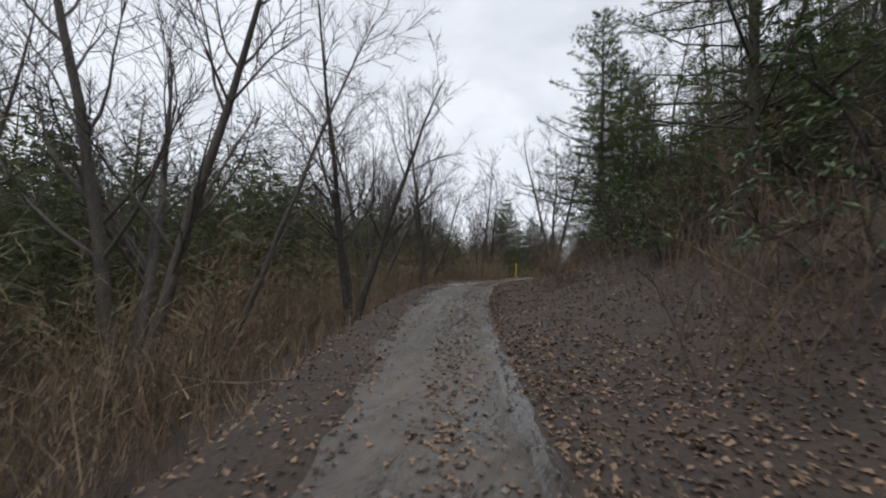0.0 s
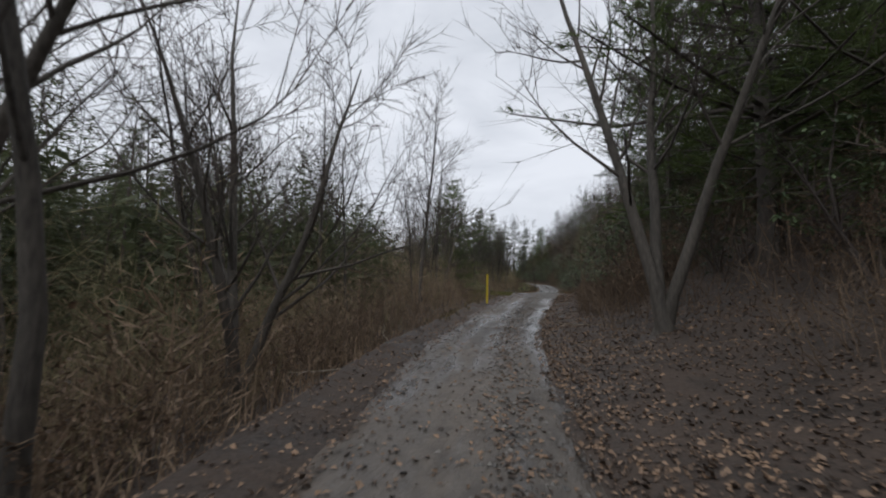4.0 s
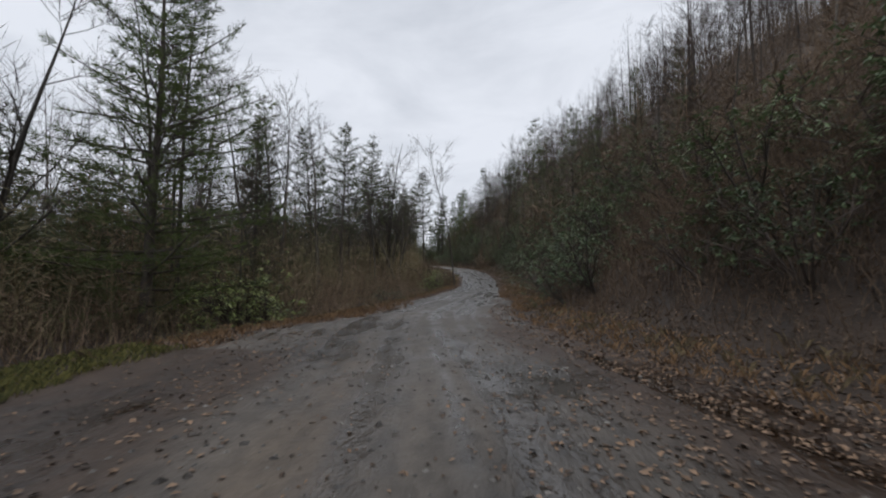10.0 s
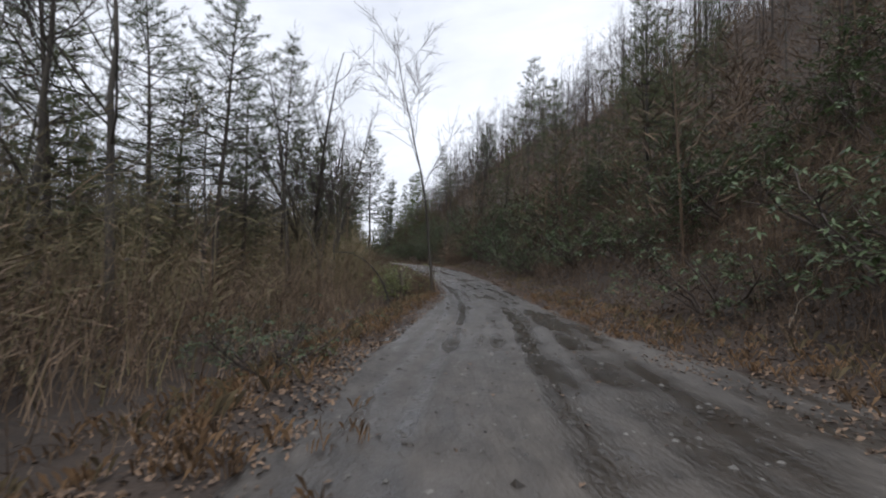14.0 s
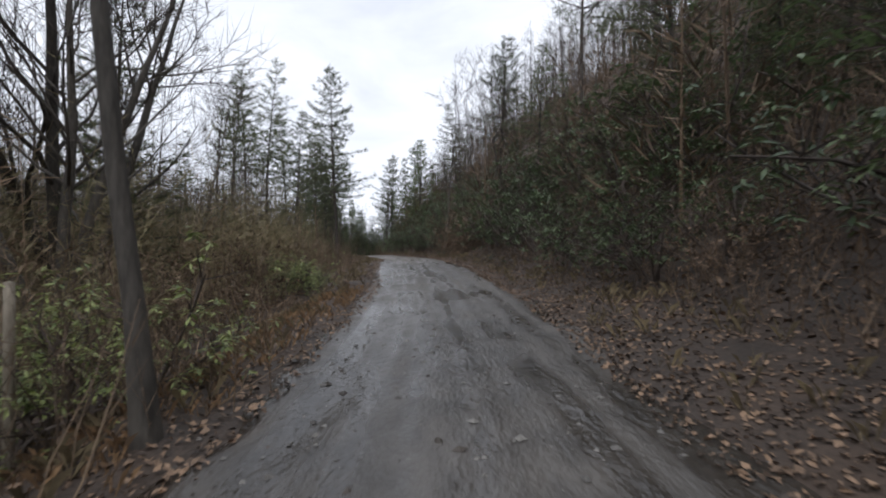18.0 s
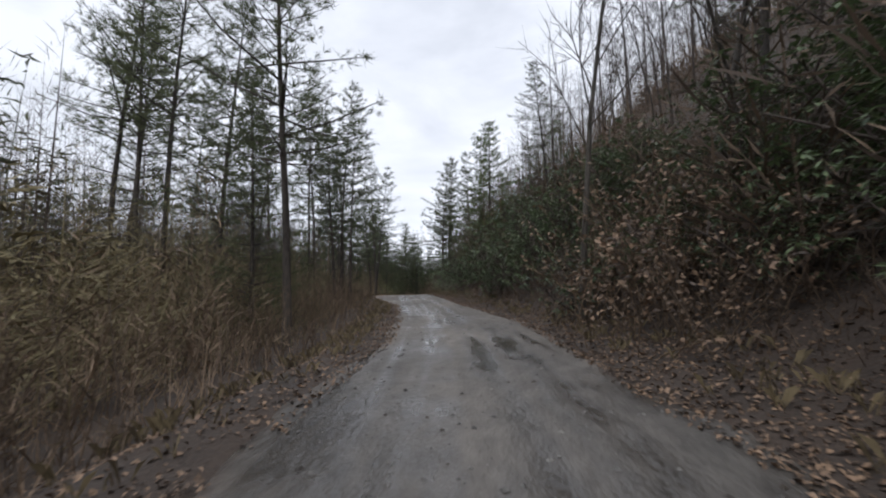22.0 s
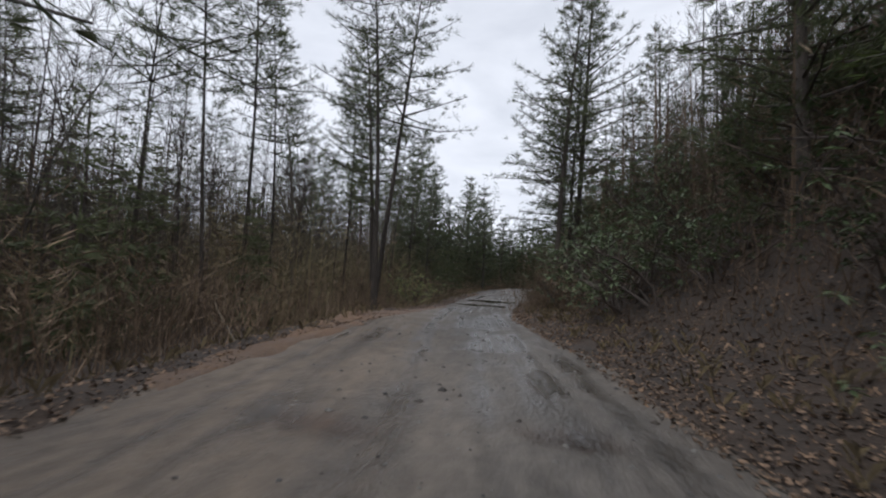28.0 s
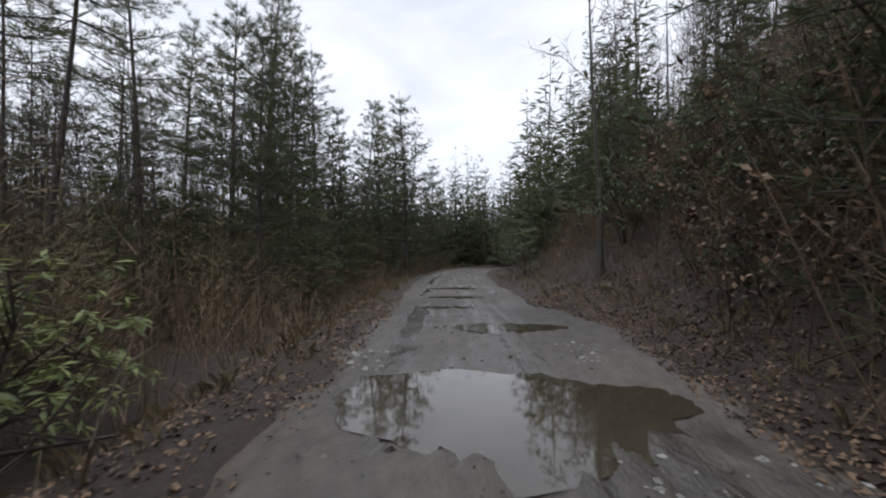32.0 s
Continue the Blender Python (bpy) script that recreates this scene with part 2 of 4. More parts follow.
def vnoise(x, y, seed=0):
    """Smooth value noise of arrays, between -1 and 1."""
    x, y = np.asarray(x, float), np.asarray(y, float)
    xi, yi = np.floor(x), np.floor(y)
    u, v = x - xi, y - yi
    u, v = u * u * (3 - 2 * u), v * v * (3 - 2 * v)

    def h(a, b):
        s = np.sin(a * 127.1 + b * 311.7 + seed * 74.7) * 43758.5453
        return 2 * (s - np.floor(s)) - 1

    return (h(xi, yi) * (1 - u) + h(xi + 1, yi) * u) * (1 - v) + (h(xi, yi + 1) * (1 - u) + h(xi + 1, yi + 1) * u) * v


def ground_z(x, y):
    """Height of the ground beside the track, arrays or numbers."""
    x, y = np.asarray(x, float), np.asarray(y, float)
    d = x - road_x(y)
    er, el = d - half_right(y), -d - half_left(y)
    s = slope_right(y)
    right = np.clip(er, 0, 1.6) * 0.16 + (np.clip(er - 1.6, 0, 36) - 0.8 * (1 - np.exp(-np.clip(er - 1.6, 0, 36) / 0.8))) * s + np.clip(er - 37.6, 0, 40) * 0.3 + np.clip(er - 77, 0, 400) * 0.05
    drop = drop_left(y)
    left = -drop * (1 - np.exp(-np.clip(el - 0.9, 0, 400) / (1.2 + drop)))
    inside = np.clip(np.minimum(-er, -el), 0, 0.7) / 0.7
    base = np.where(d > 0, right, left) - 0.22 * inside
    away = np.clip(np.maximum(er, el), 0, 6) / 6
    rough = 0.06 * vnoise(x * 1.3, y * 1.3, 3) * np.clip(np.maximum(er, el) * 2 + 0.3, 0, 1) + 0.35 * away * vnoise(x * 0.23, y * 0.23, 4) + 1.6 * away * np.clip(np.abs(d) / 40, 0, 1) * vnoise(x * 0.05, y * 0.05, 5)
    return road_z(y) + base + rough


def gz1(x, y):
    return float(ground_z(x, y))


PUDDLES = [  # y, offset from the middle, half width, half length
    (213.4, 0.7, 1.75, 1.25), (208.4, 0.6, 1.75, 0.8), (218.5, 1.4, 1.35, 0.62), (57.0, -0.95, 0.5, 0.4), (57.9, 0.65, 0.45, 0.3), (150.0, -0.3, 0.18, 0.6),
    (222.3, 0.0, 0.7, 0.35), (225.6, 0.5, 1.0, 0.45), (230.0, 0.6, 1.0, 0.6), (85.4, 3.6, 0.55, 0.28)]


POTHOLES = [  # y, offset from the middle, half width, half length
    (89.3, 1.9, 0.42, 0.24), (87.0, 1.7, 0.45, 0.2), (87.8, 0.9, 0.4, 0.25), (112.8, 0.8, 0.55, 0.14), (147.2, 1.4, 0.3, 0.18), (153.4, -0.3, 0.35, 0.3),
    (159.6, 1.5, 0.35, 0.2), (164.5, 0.9, 0.4, 0.25), (168.0, 1.6, 0.35, 0.25), (185.5, -1.4, 0.55, 0.3), (186.0, 1.2, 0.5, 0.25), (190.5, 0.2, 0.4, 0.3)]


def potholes(d, y):
    """How deep in a pothole each point lies, 0 to 1."""
    deep = np.zeros(np.shape(np.asarray(d) + np.asarray(y)))
    for py, pd, a, b in POTHOLES:
        r2 = ((d - pd) / a) ** 2 + ((y - py) / b) ** 2
        deep = np.maximum(deep, np.exp(-r2 ** 2 * 0.7))
    return deep


def track_z(d, y):
    """Height of the wheel-worn track surface above its datum."""
    x = road_x(y) + d
    soft = np.clip((y - 95) / 30, 0, 1)
    ruts = sum(-(0.035 + 0.02 * vnoise(y * 0.35, c * 7, 8)) * np.exp(-((d - c - 0.12 * vnoise(y * 0.2, c, 9)) / 0.27) ** 2) for c in (-0.85, 0.82))
    ruts = ruts + soft * sum(-0.017 * np.exp(-((d - c - 0.2 * vnoise(y * 0.13, c, 10)) / 0.13) ** 2) for c in (-0.45, -0.2, 0.35, 1.25, 1.6))
    deep = np.clip((y - 192) / 10, 0, 1)
    ruts = ruts + deep * sum(-0.04 * np.exp(-((d - c - 0.15 * vnoise(y * 0.2, c, 15)) / 0.09) ** 2) * (0.6 + 0.5 * vnoise(y * 0.5, c * 3, 16)) for c in (-1.2, -0.55, -0.1, 0.2, 0.55, 1.1, 1.5))
    bumps = 0.03 * vnoise(x * 1.1, y * 1.1, 11) + 0.02 * vnoise(x * 3.4, y * 2.4, 12) * np.clip(0.4 + vnoise(x * 0.3, y * 0.3, 14), 0, 1) + 0.012 * vnoise(x * 9, y * 7, 13)
    z = ruts + bumps - 0.04 * potholes(d, y)
    for py, pd, a, b in PUDDLES:
        r2 = ((d - pd) / (a * 1.15)) ** 2 + ((y - py) / (b * 1.15)) ** 2
        z = z - 0.075 * np.exp(-(r2 ** 2))
    return z


def mesh_object(name, verts, faces, material, parent=None, smooth=True, label=""):
    me = bpy.data.meshes.new(name)
    me.from_pydata(verts, [], faces)
    me.materials.append(material)
    if smooth:
        me.shade_smooth()
    ob = new(name, me)
    ob.parent = parent
    if label:
        ob["label"] = label
    return ob


def grid_faces(rows, cols):
    i = np.arange(rows - 1)[:, None] * cols + np.arange(cols - 1)[None]
    return np.stack([i, i + 1, i + cols + 1, i + cols], -1).reshape(-1, 4).tolist()


d_cols = np.concatenate([[-600, -350], np.arange(-220, -60, 20), np.arange(-60, -16, 4), np.arange(-16, -7, 1), np.arange(-7, 7.01, 0.25), np.arange(8, 16, 1), np.arange(16, 60, 3), np.arange(60, 90, 6), [110, 140, 200, 350, 600]])
y_rows = np.concatenate([[-900, -500, -300], np.arange(-200, -40, 20), np.arange(-40, 270, 0.5), np.arange(270, 360, 4), np.arange(360, 600, 30), [700, 900, 1300]])
gy, gd = np.meshgrid(y_rows, d_cols, indexing="ij")
gx = road_x(gy) + gd
gh = ground_z(gx, gy)
ground = mesh_object("ground", np.stack([gx, gy, gh], -1).reshape(-1, 3).tolist(), grid_faces(*gy.shape), M_SOIL)
tagged(ground, "dark forest soil under brown fallen leaves, climbing a bank", "ground", kind="structure")

ry = np.arange(-40, 262, 0.2)
ru = np.linspace(0, 1, 88)
yy_, uu_ = np.meshgrid(ry, ru, indexing="ij")
edge = 0.22 * vnoise(yy_ * 0.7, uu_ * 0, 20) + 0.12 * vnoise(yy_ * 2.3, uu_ * 0, 21)
edge2 = 0.22 * vnoise(yy_ * 0.7, uu_ * 0, 22) + 0.12 * vnoise(yy_ * 2.3, uu_ * 0, 23)
dd_ = -(half_left(yy_) + 0.25 + edge) * (1 - uu_) + (half_right(yy_) + 0.25 + edge2) * uu_
out_ = np.clip(1 - np.minimum(uu_, 1 - uu_) * (half_left(yy_) + half_right(yy_)) / 0.45, 0, 1)
zz_ = road_z(yy_) + track_z(dd_, yy_) - 0.16 * out_ ** 2
road = mesh_object("road", np.stack([road_x(yy_) + dd_, yy_, zz_], -1).reshape(-1, 3).tolist(), grid_faces(*yy_.shape), M_ROAD)
wet = np.clip(0.45 - track_z(dd_, yy_) * 9 + 0.45 * vnoise((road_x(yy_) + dd_) * 0.8, yy_ * 0.35, 24) + 0.25 * vnoise((road_x(yy_) + dd_) * 3, yy_ * 1.4, 25), 0, 1)
wet = wet - 0.34 * np.clip((yy_ - 138) / 20, 0, 1) - 0.25 * np.clip((58 - yy_) / 6, 0, 1)
wet = np.clip(wet + 0.52 * vnoise(dd_ * 3.6, yy_ * 0.08, 26) + 0.26 * vnoise(dd_ * 10, yy_ * 0.22, 27), 0, 1)
dirt = np.exp(-((dd_ + 1.15 + 0.2 * vnoise(yy_ * 0.3, yy_ * 0, 28)) / 0.5) ** 2) * np.clip((yy_ - 50) / 5, 0, 1) * np.clip((84 - yy_) / 6, 0, 1) + np.clip((yy_ - 176) / 6, 0, 1) * np.clip((202 - yy_) / 8, 0, 1) * np.clip(0.2 - dd_ * 0.4, 0, 1) + 0.7 * np.clip(1.2 - np.minimum(uu_, 1 - uu_) * 10, 0, 1) * np.clip(0.4 + vnoise(dd_ * 1.3, yy_ * 0.5, 29), 0, 1)
humus = np.clip((yy_ - 55) / 5, 0, 1) * np.clip((92 - yy_) / 8, 0, 1) * np.clip(np.maximum(dd_ - 2.0, np.where(yy_ < 80, -dd_ - 2.2, -1.0)) * 1.2 + 0.5 * vnoise(dd_ * 0.8, yy_ * 0.4, 34), 0, 1)
humus = np.clip(humus + 0.9 * out_ + 0.8 * potholes(dd_, yy_), 0, 1)
shade = road.data.attributes.new("humus", "FLOAT", "POINT")
shade.data.foreach_set("value", humus.reshape(-1).astype(np.float32))
dirt = dirt + 0.45 * np.clip((yy_ - 66) / 6, 0, 1) * np.clip((100 - yy_) / 10, 0, 1) + 0.15 * np.clip((yy_ - 140) / 14, 0, 1) + 0.62 * np.clip((58 - yy_) / 6, 0, 1) * np.clip(0.7 + 0.6 * vnoise(dd_ * 1.6, yy_ * 0.25, 35), 0, 1)
tan_mud = np.interp(yy_, (138, 158, 170, 182, 205, 214), (0, 1, 0.9, 0.5, 0.6, 0.3)) * np.clip(0.75 + 0.5 * vnoise(dd_ * 1.1, yy_ * 0.3, 36), 0, 1)
tan_layer = road.data.attributes.new("tan_mud", "FLOAT", "POINT")
tan_layer.data.foreach_set("value", tan_mud.reshape(-1).astype(np.float32))
stain = road.data.attributes.new("dirt", "FLOAT", "POINT")
stain.data.foreach_set("value", np.clip(dirt, 0, 1).reshape(-1).astype(np.float32))
layer = road.data.attributes.new("wetness", "FLOAT", "POINT")
layer.data.foreach_set("value", wet.reshape(-1).astype(np.float32))
tagged(road, "wet rutted grey-brown dirt road through woods", "road", kind="structure")

for py, pd, a, b in PUDDLES:
    n = 40
    rim = [(1 + 0.16 * math.sin(3 * k * math.tau / n + py) + 0.09 * math.sin(7 * k * math.tau / n + pd)) for k in range(n)]
    vs = [(float(road_x(py)) + pd, py, 0)] + [(float(road_x(py)) + pd + 1.25 * a * rim[k] * math.cos(k * math.tau / n), py + 1.25 * b * rim[k] * math.sin(k * math.tau / n), 0) for k in range(n)]
    puddle = mesh_object("puddle", vs, [(0, k + 1, (k + 1) % n + 1) for k in range(n)], M_WATER)
    puddle.location.z = float(road_z(py)) - 0.045
    tagged(puddle, "shallow brown rain puddle in the dirt road", "puddle", "puddles in the road", "structure")


M_UNDER = node_mat("undergrowth", (0.074, 0.052, 0.037), (0.195, 0.138, 0.090), 0.10, (0.8, 0.95), 0.0, island=0.9, big=1.0)
M_OLIVE = node_mat("olive_undergrowth", (0.108, 0.093, 0.050), (0.275, 0.228, 0.124), 0.10, (0.75, 0.95), 0.0, island=0.9, big=1.0)
# M_UNDER again for the left side, its colour lifted for haze and brighter light
M_UNDER_LIT = node_mat("undergrowth_lit", (0.102, 0.073, 0.051), (0.305, 0.217, 0.145), 0.10, (0.8, 0.95), 0.0, island=0.9, big=1.0)
lr_ = np.random.default_rng(5)


# open spots where one shrub stands free: x, y, reach
CLEAR = [(-20.0, 89.6, 2.6), (-18.0, 87.6, 2.0), (-15.9, 85.8, 1.5), (-32.5, 211.6, 1.8), (-30.5, 209, 1.2), (-16, 131, 2), (-14.6, 128.5, 1.3), (-13.5, 115, 1.2), (-12.6, 112.5, 1)]


def open_spot(x, y):
    hit = np.zeros(np.shape(x), bool)
    for a, b, r in CLEAR:
        hit |= (x - a) ** 2 + (y - b) ** 2 < r * r
    return hit


def undergrowth(name, n, y0, y1, e0, e1, side, tall, material, label, power=1.0, twigs=4, patch=None, width=(0.008, 0.02)):
    """A mass of thin leafless stems with side twigs, too many to count: one mesh."""
    r = lr_
    y = y0 + (y1 - y0) * r.random(n)
    e = e0 + (e1 - e0) * r.random(n) ** power
    x = road_x(y) + (half_right(y) + e if side > 0 else -half_left(y) - e)
    if patch is not None:
        ok = vnoise(x * 0.16, y * 0.16, patch) > -0.1 - 0.5 * r.random(n)
        x, y, e = x[ok], y[ok], e[ok]
    ok = ~open_spot(x, y)
    x, y, e = x[ok], y[ok], e[ok]
    m = len(x)
    base = np.stack([x, y, ground_z(x, y) - 0.1], -1)
    low = np.clip((e - e0) / 3.0, 0.25, 1)
    h = (tall[0] + (tall[1] - tall[0]) * r.random(m) ** 1.5) * low * (1 + 0.35 * vnoise(x * 0.2, y * 0.2, 77))
    lean = np.stack([r.normal(0, 0.28, m), r.normal(0, 0.28, m), np.ones(m)], -1)
    top = base + lean * h[:, None]
    a = r.random(m) * math.tau
    w = (width[0] + (width[1] - width[0]) * r.random(m))[:, None] * np.stack([np.cos(a), np.sin(a), 0 * a], -1)
    tris = [np.stack([base - w, base + w, top], 1)]
    for _ in range(twigs):
        g = (0.25 + 0.7 * r.random(m))[:, None]
        p = base + (top - base) * g
        away = np.stack([r.normal(0, 0.5, m), r.normal(0, 0.5, m), 0.25 + 0.5 * r.random(m)], -1) * (h * (0.18 + 0.25 * r.random(m)))[:, None]
        tris.append(np.stack([p - w * 0.45, p + w * 0.45 + [0, 0, 0.012], p + away], 1))
    v = np.concatenate(tris)
    ob = mesh_object(name, v.reshape(-1, 3).tolist(), (np.arange(len(v))[:, None] * 3 + np.arange(3)).tolist(), material, None, False)
    return tagged(ob, label, "undergrowth", kind="stuff")


undergrowth("undergrowth", 30000, -20, 300, 1.4, 16, -1, (1.2, 4.0), M_UNDER_LIT, "dense brown leafless undergrowth of saplings and briars", 1.1)
undergrowth("olive_undergrowth", 20000, -20, 310, 3.5, 26, -1, (3.0, 7.5), M_OLIVE, "olive-brown thicket of tall saplings and evergreen scrub", 1.0, 8, 41, (0.01, 0.022))
undergrowth("far_undergrowth", 7000, -60, 340, 20, 80, -1, (6.0, 13.0), M_UNDER, "far brown woods of crowded leafless trees", 1.0, 8, None, (0.03, 0.07))
undergrowth("valley_saplings", 6500, 130, 300, 16, 50, -1, (6.0, 11.0), M_TWIG, "crowded tall leafless saplings filling the valley woods", 1.0, 12, None, (0.009, 0.02))
undergrowth("clearing_saplings", 1500, 92, 132, 14, 44, -1, (5.0, 9.0), M_TWIG, "tall leafless saplings behind the bend", 1.0, 12, None, (0.009, 0.02))
undergrowth("hillside_brush", 38000, 40, 300, 1.8, 46, 1, (1.0, 3.8), M_UNDER, "dense brown brush covering the steep hillside", 1.0)
undergrowth("hillside_saplings", 6500, 40, 330, 8, 60, 1, (3.0, 7.5), M_UNDER, "crowded grey-brown saplings along the hillside", 1.0, 10, None, (0.008, 0.02))
undergrowth("bank_thicket", 36000, 46, 240, 2.0, 11, 1, (0.8, 2.6), M_UNDER, "dense dark brown brush on the foot of the bank", 1.2)
undergrowth("slope_thicket", 13000, 70, 106, 1.6, 16, 1, (0.8, 2.6), M_UNDER, "tangled brown brush on the steep slope above the bend", 1.0, 5)
undergrowth("clearing_bank", 11000, 42, 74, 1.3, 12, 1, (0.9, 2.8), M_UNDER, "dense reddish brown brush on the bank of the clearing", 1.2, 5)
undergrowth("bank_brush", 17000, -20, 52, 3.4, 34, 1, (1.0, 4.0), M_UNDER, "brown brush on the upper bank", 1.0, 6)



def far_woods(name, count, y0, y1, e0, e1, side, tall, sprays, material, label, base=0.1, slim=0.2, spray=(0.5, 1.0), width=0.13, up=0.2, boughs=False):
    """Crowded trees far off the track, each of many small sprays round a thin trunk, on layered boughs if asked: one mesh."""
    r = lr_
    y = y0 + (y1 - y0) * r.random(count)
    e = e0 + (e1 - e0) * r.random(count)
    x = road_x(y) + (half_right(y) + e if side > 0 else -half_left(y) - e)
    ok = ~open_spot(x, y)
    x, y, count = x[ok], y[ok], int(ok.sum())
    z = ground_z(x, y)
    h = tall[0] + (tall[1] - tall[0]) * r.random(count)
    k = sprays
    q = base + (0.99 - base) * (1 - np.sqrt(r.random((count, k))))
    a = r.random((count, k)) * math.tau
    along = r.random((count, k))
    if boughs:
        layers = np.round(h * 1.15)[:, None]
        level = np.floor(q * layers)
        q = (level + 0.5) / layers + r.normal(0, 0.012, (count, k))
        phase = np.sin(level * 12.9 + np.arange(count)[:, None] * 78.2) * 43758.5
        arm = np.floor(r.random((count, k)) * 6)
        a = (arm + phase % 1) / 6 * math.tau + r.normal(0, 0.14, (count, k))
        long_ = 0.6 + 0.6 * ((np.sin(level * 39.3 + arm * 11.1 + np.arange(count)[:, None] * 3.7) * 24634.6) % 1)
        rad = h[:, None] * slim * np.clip(1.04 - q, 0.02, 1) ** 0.85 * long_ * (0.12 + 0.88 * along ** 0.7)
        q = q - 0.10 * rad / h[:, None] + 0.16 * rad / h[:, None] * along
    else:
        rad = h[:, None] * slim * (1.03 - q) ** 0.8 * (0.35 + 0.65 * along)
        rad = rad * (1 + 0.35 * np.sin(q * 40 + r.random((count, 1)) * 6))
    tilt = r.normal(0, 0.03, (2, count, 1)) * (h[:, None] * q)
    c = np.stack([x[:, None] + rad * np.cos(a) + tilt[0], y[:, None] + rad * np.sin(a) + tilt[1], z[:, None] + h[:, None] * q], -1).reshape(-1, 3)
    n = len(c)
    away = np.stack([np.cos(a).ravel() + r.normal(0, 0.45, n), np.sin(a).ravel() + r.normal(0, 0.45, n), r.normal(up, 0.3, n)], -1)
    away /= np.linalg.norm(away, axis=1)[:, None]
    side_ = np.cross(away, r.normal(0, 1, (n, 3)))
    side_ /= np.linalg.norm(side_, axis=1)[:, None]
    ln = (spray[0] + (spray[1] - spray[0]) * r.random(n))[:, None]
    tri = np.stack([c - away * ln * 0.4 - side_ * width * 0.4, c + away * ln * 0.6, c + side_ * width], 1)
    if boughs:
        g = r.random((count, 70)) ** 1.4
        ca, cr = r.random((count, 70)) * math.tau, h[:, None] * slim * 0.42 * (1.02 - g) * r.random((count, 70))
        cc = np.stack([x[:, None] + cr * np.cos(ca), y[:, None] + cr * np.sin(ca), z[:, None] + h[:, None] * (base + (0.94 - base) * g)], -1).reshape(-1, 3)
        cl = (h[:, None] * slim * 0.5 * (1.08 - g)).reshape(-1, 1)
        out = np.stack([np.cos(ca).ravel(), np.sin(ca).ravel(), r.normal(-0.15, 0.3, len(cc))], -1)
        flat = np.cross(out, r.normal(0, 1, (len(cc), 3)))
        flat /= np.linalg.norm(flat, axis=1)[:, None]
        tri = np.concatenate([tri, np.stack([cc - flat * cl * 0.16, cc + out * cl, cc + flat * cl * 0.20], 1)])
    foot = np.stack([x, y, z], -1)
    wd = (0.0065 * h)[:, None]
    lean = np.stack([tilt[0][:, 0] / q[:, 0], tilt[1][:, 0] / q[:, 0], h], -1)
    stems = [np.stack([foot - np.array(o) * wd, foot + np.array(o) * wd, foot + lean], 1) for o in ((1, 0, 0), (0, 1, 0))]
    v = np.concatenate([tri, *stems])
    ob = mesh_object(name, v.reshape(-1, 3).tolist(), (np.arange(len(v))[:, None] * 3 + np.arange(3)).tolist(), material, None, False)
    return tagged(ob, label, "woods", kind="stuff")


far_woods("valley_conifers", 520, -30, 84, 15, 46, -1, (10.5, 17.5), 620, M_NEEDLE, "crowded dark green conifers filling the valley beside the track", 0.03, 0.25, (0.35, 0.8), 0.085, 0.12, True)
far_woods("clearing_conifers", 130, 56, 94, 10, 26, -1, (5.5, 11), 560, M_NEEDLE, "dark green conifers crowding the edge of the clearing", 0.03, 0.2, (0.3, 0.7), 0.07, 0.12, True)
far_woods("clearing_crowns", 70, 58, 100, 9, 26, -1, (6, 10.5), 220, M_UNDER_LIT, "brown leafless young trees behind the clearing", 0.1, 0.26, (0.4, 1.0), 0.035, 0.9)
far_woods("track_conifers", 24, 162, 200, 5.5, 12, -1, (5, 10), 900, M_NEEDLE, "young conifers close beside the track", 0.03, 0.2, (0.2, 0.45), 0.04, 0.12, True)
far_woods("bend_woods", 46, 100, 150, 2.5, 15, 1, (7, 12), 150, M_UNDER, "brown leafless young woods at the bend of the road", 0.15, 0.25, (0.5, 1.2), 0.045, 0.8)
far_woods("far_conifers", 420, 84, 345, 18, 62, -1, (9, 16), 330, M_NEEDLE, "far dark conifers behind the brush", 0.04, 0.24, (0.5, 1.2), 0.12, 0.12, True)
far_woods("near_scrub", 170, 80, 262, 4.5, 10.5, -1, (2.5, 6.5), 300, M_OLIVE, "olive twiggy scrub close beside the track", 0.04, 0.3, (0.15, 0.4), 0.02, 0.5)
far_woods("olive_scrub", 620, 80, 345, 10, 28, -1, (3.4, 8.5), 140, M_OLIVE, "olive evergreen scrub and young trees in the valley", 0.05, 0.3, (0.3, 0.7), 0.09)
far_woods("brown_scrub", 700, -20, 345, 4.5, 24, -1, (3.0, 7.5), 130, M_UNDER_LIT, "brown twiggy scrub crowding beside the track", 0.05, 0.34, (0.3, 0.8), 0.03, 0.7)
far_woods("hill_scrub", 880, 38, 335, 8, 42, 1, (2.2, 5.5), 110, M_UNDER, "brown twiggy scrub over the hillside", 0.03, 0.36, (0.3, 0.9), 0.05, 0.7)
far_woods("hill_crowns", 640, 38, 335, 12, 70, 1, (11.5, 19.5), 320, M_TWIG, "grey leafless tree crowns on the ridge", 0.3, 0.24, (0.5, 1.5), 0.022, 1.2)
far_woods("valley_crowns", 560, 40, 345, 16, 75, -1, (11, 19), 270, M_TWIG, "grey leafless tree crowns beyond the valley", 0.2, 0.22, (0.6, 1.6), 0.026, 1.2)
far_woods("puddle_woods", 130, 192, 246, 8, 26, -1, (8, 14), 260, M_TWIG, "crowded grey leafless young trees beside the puddled road", 0.12, 0.22, (0.4, 1.1), 0.018, 1.1)
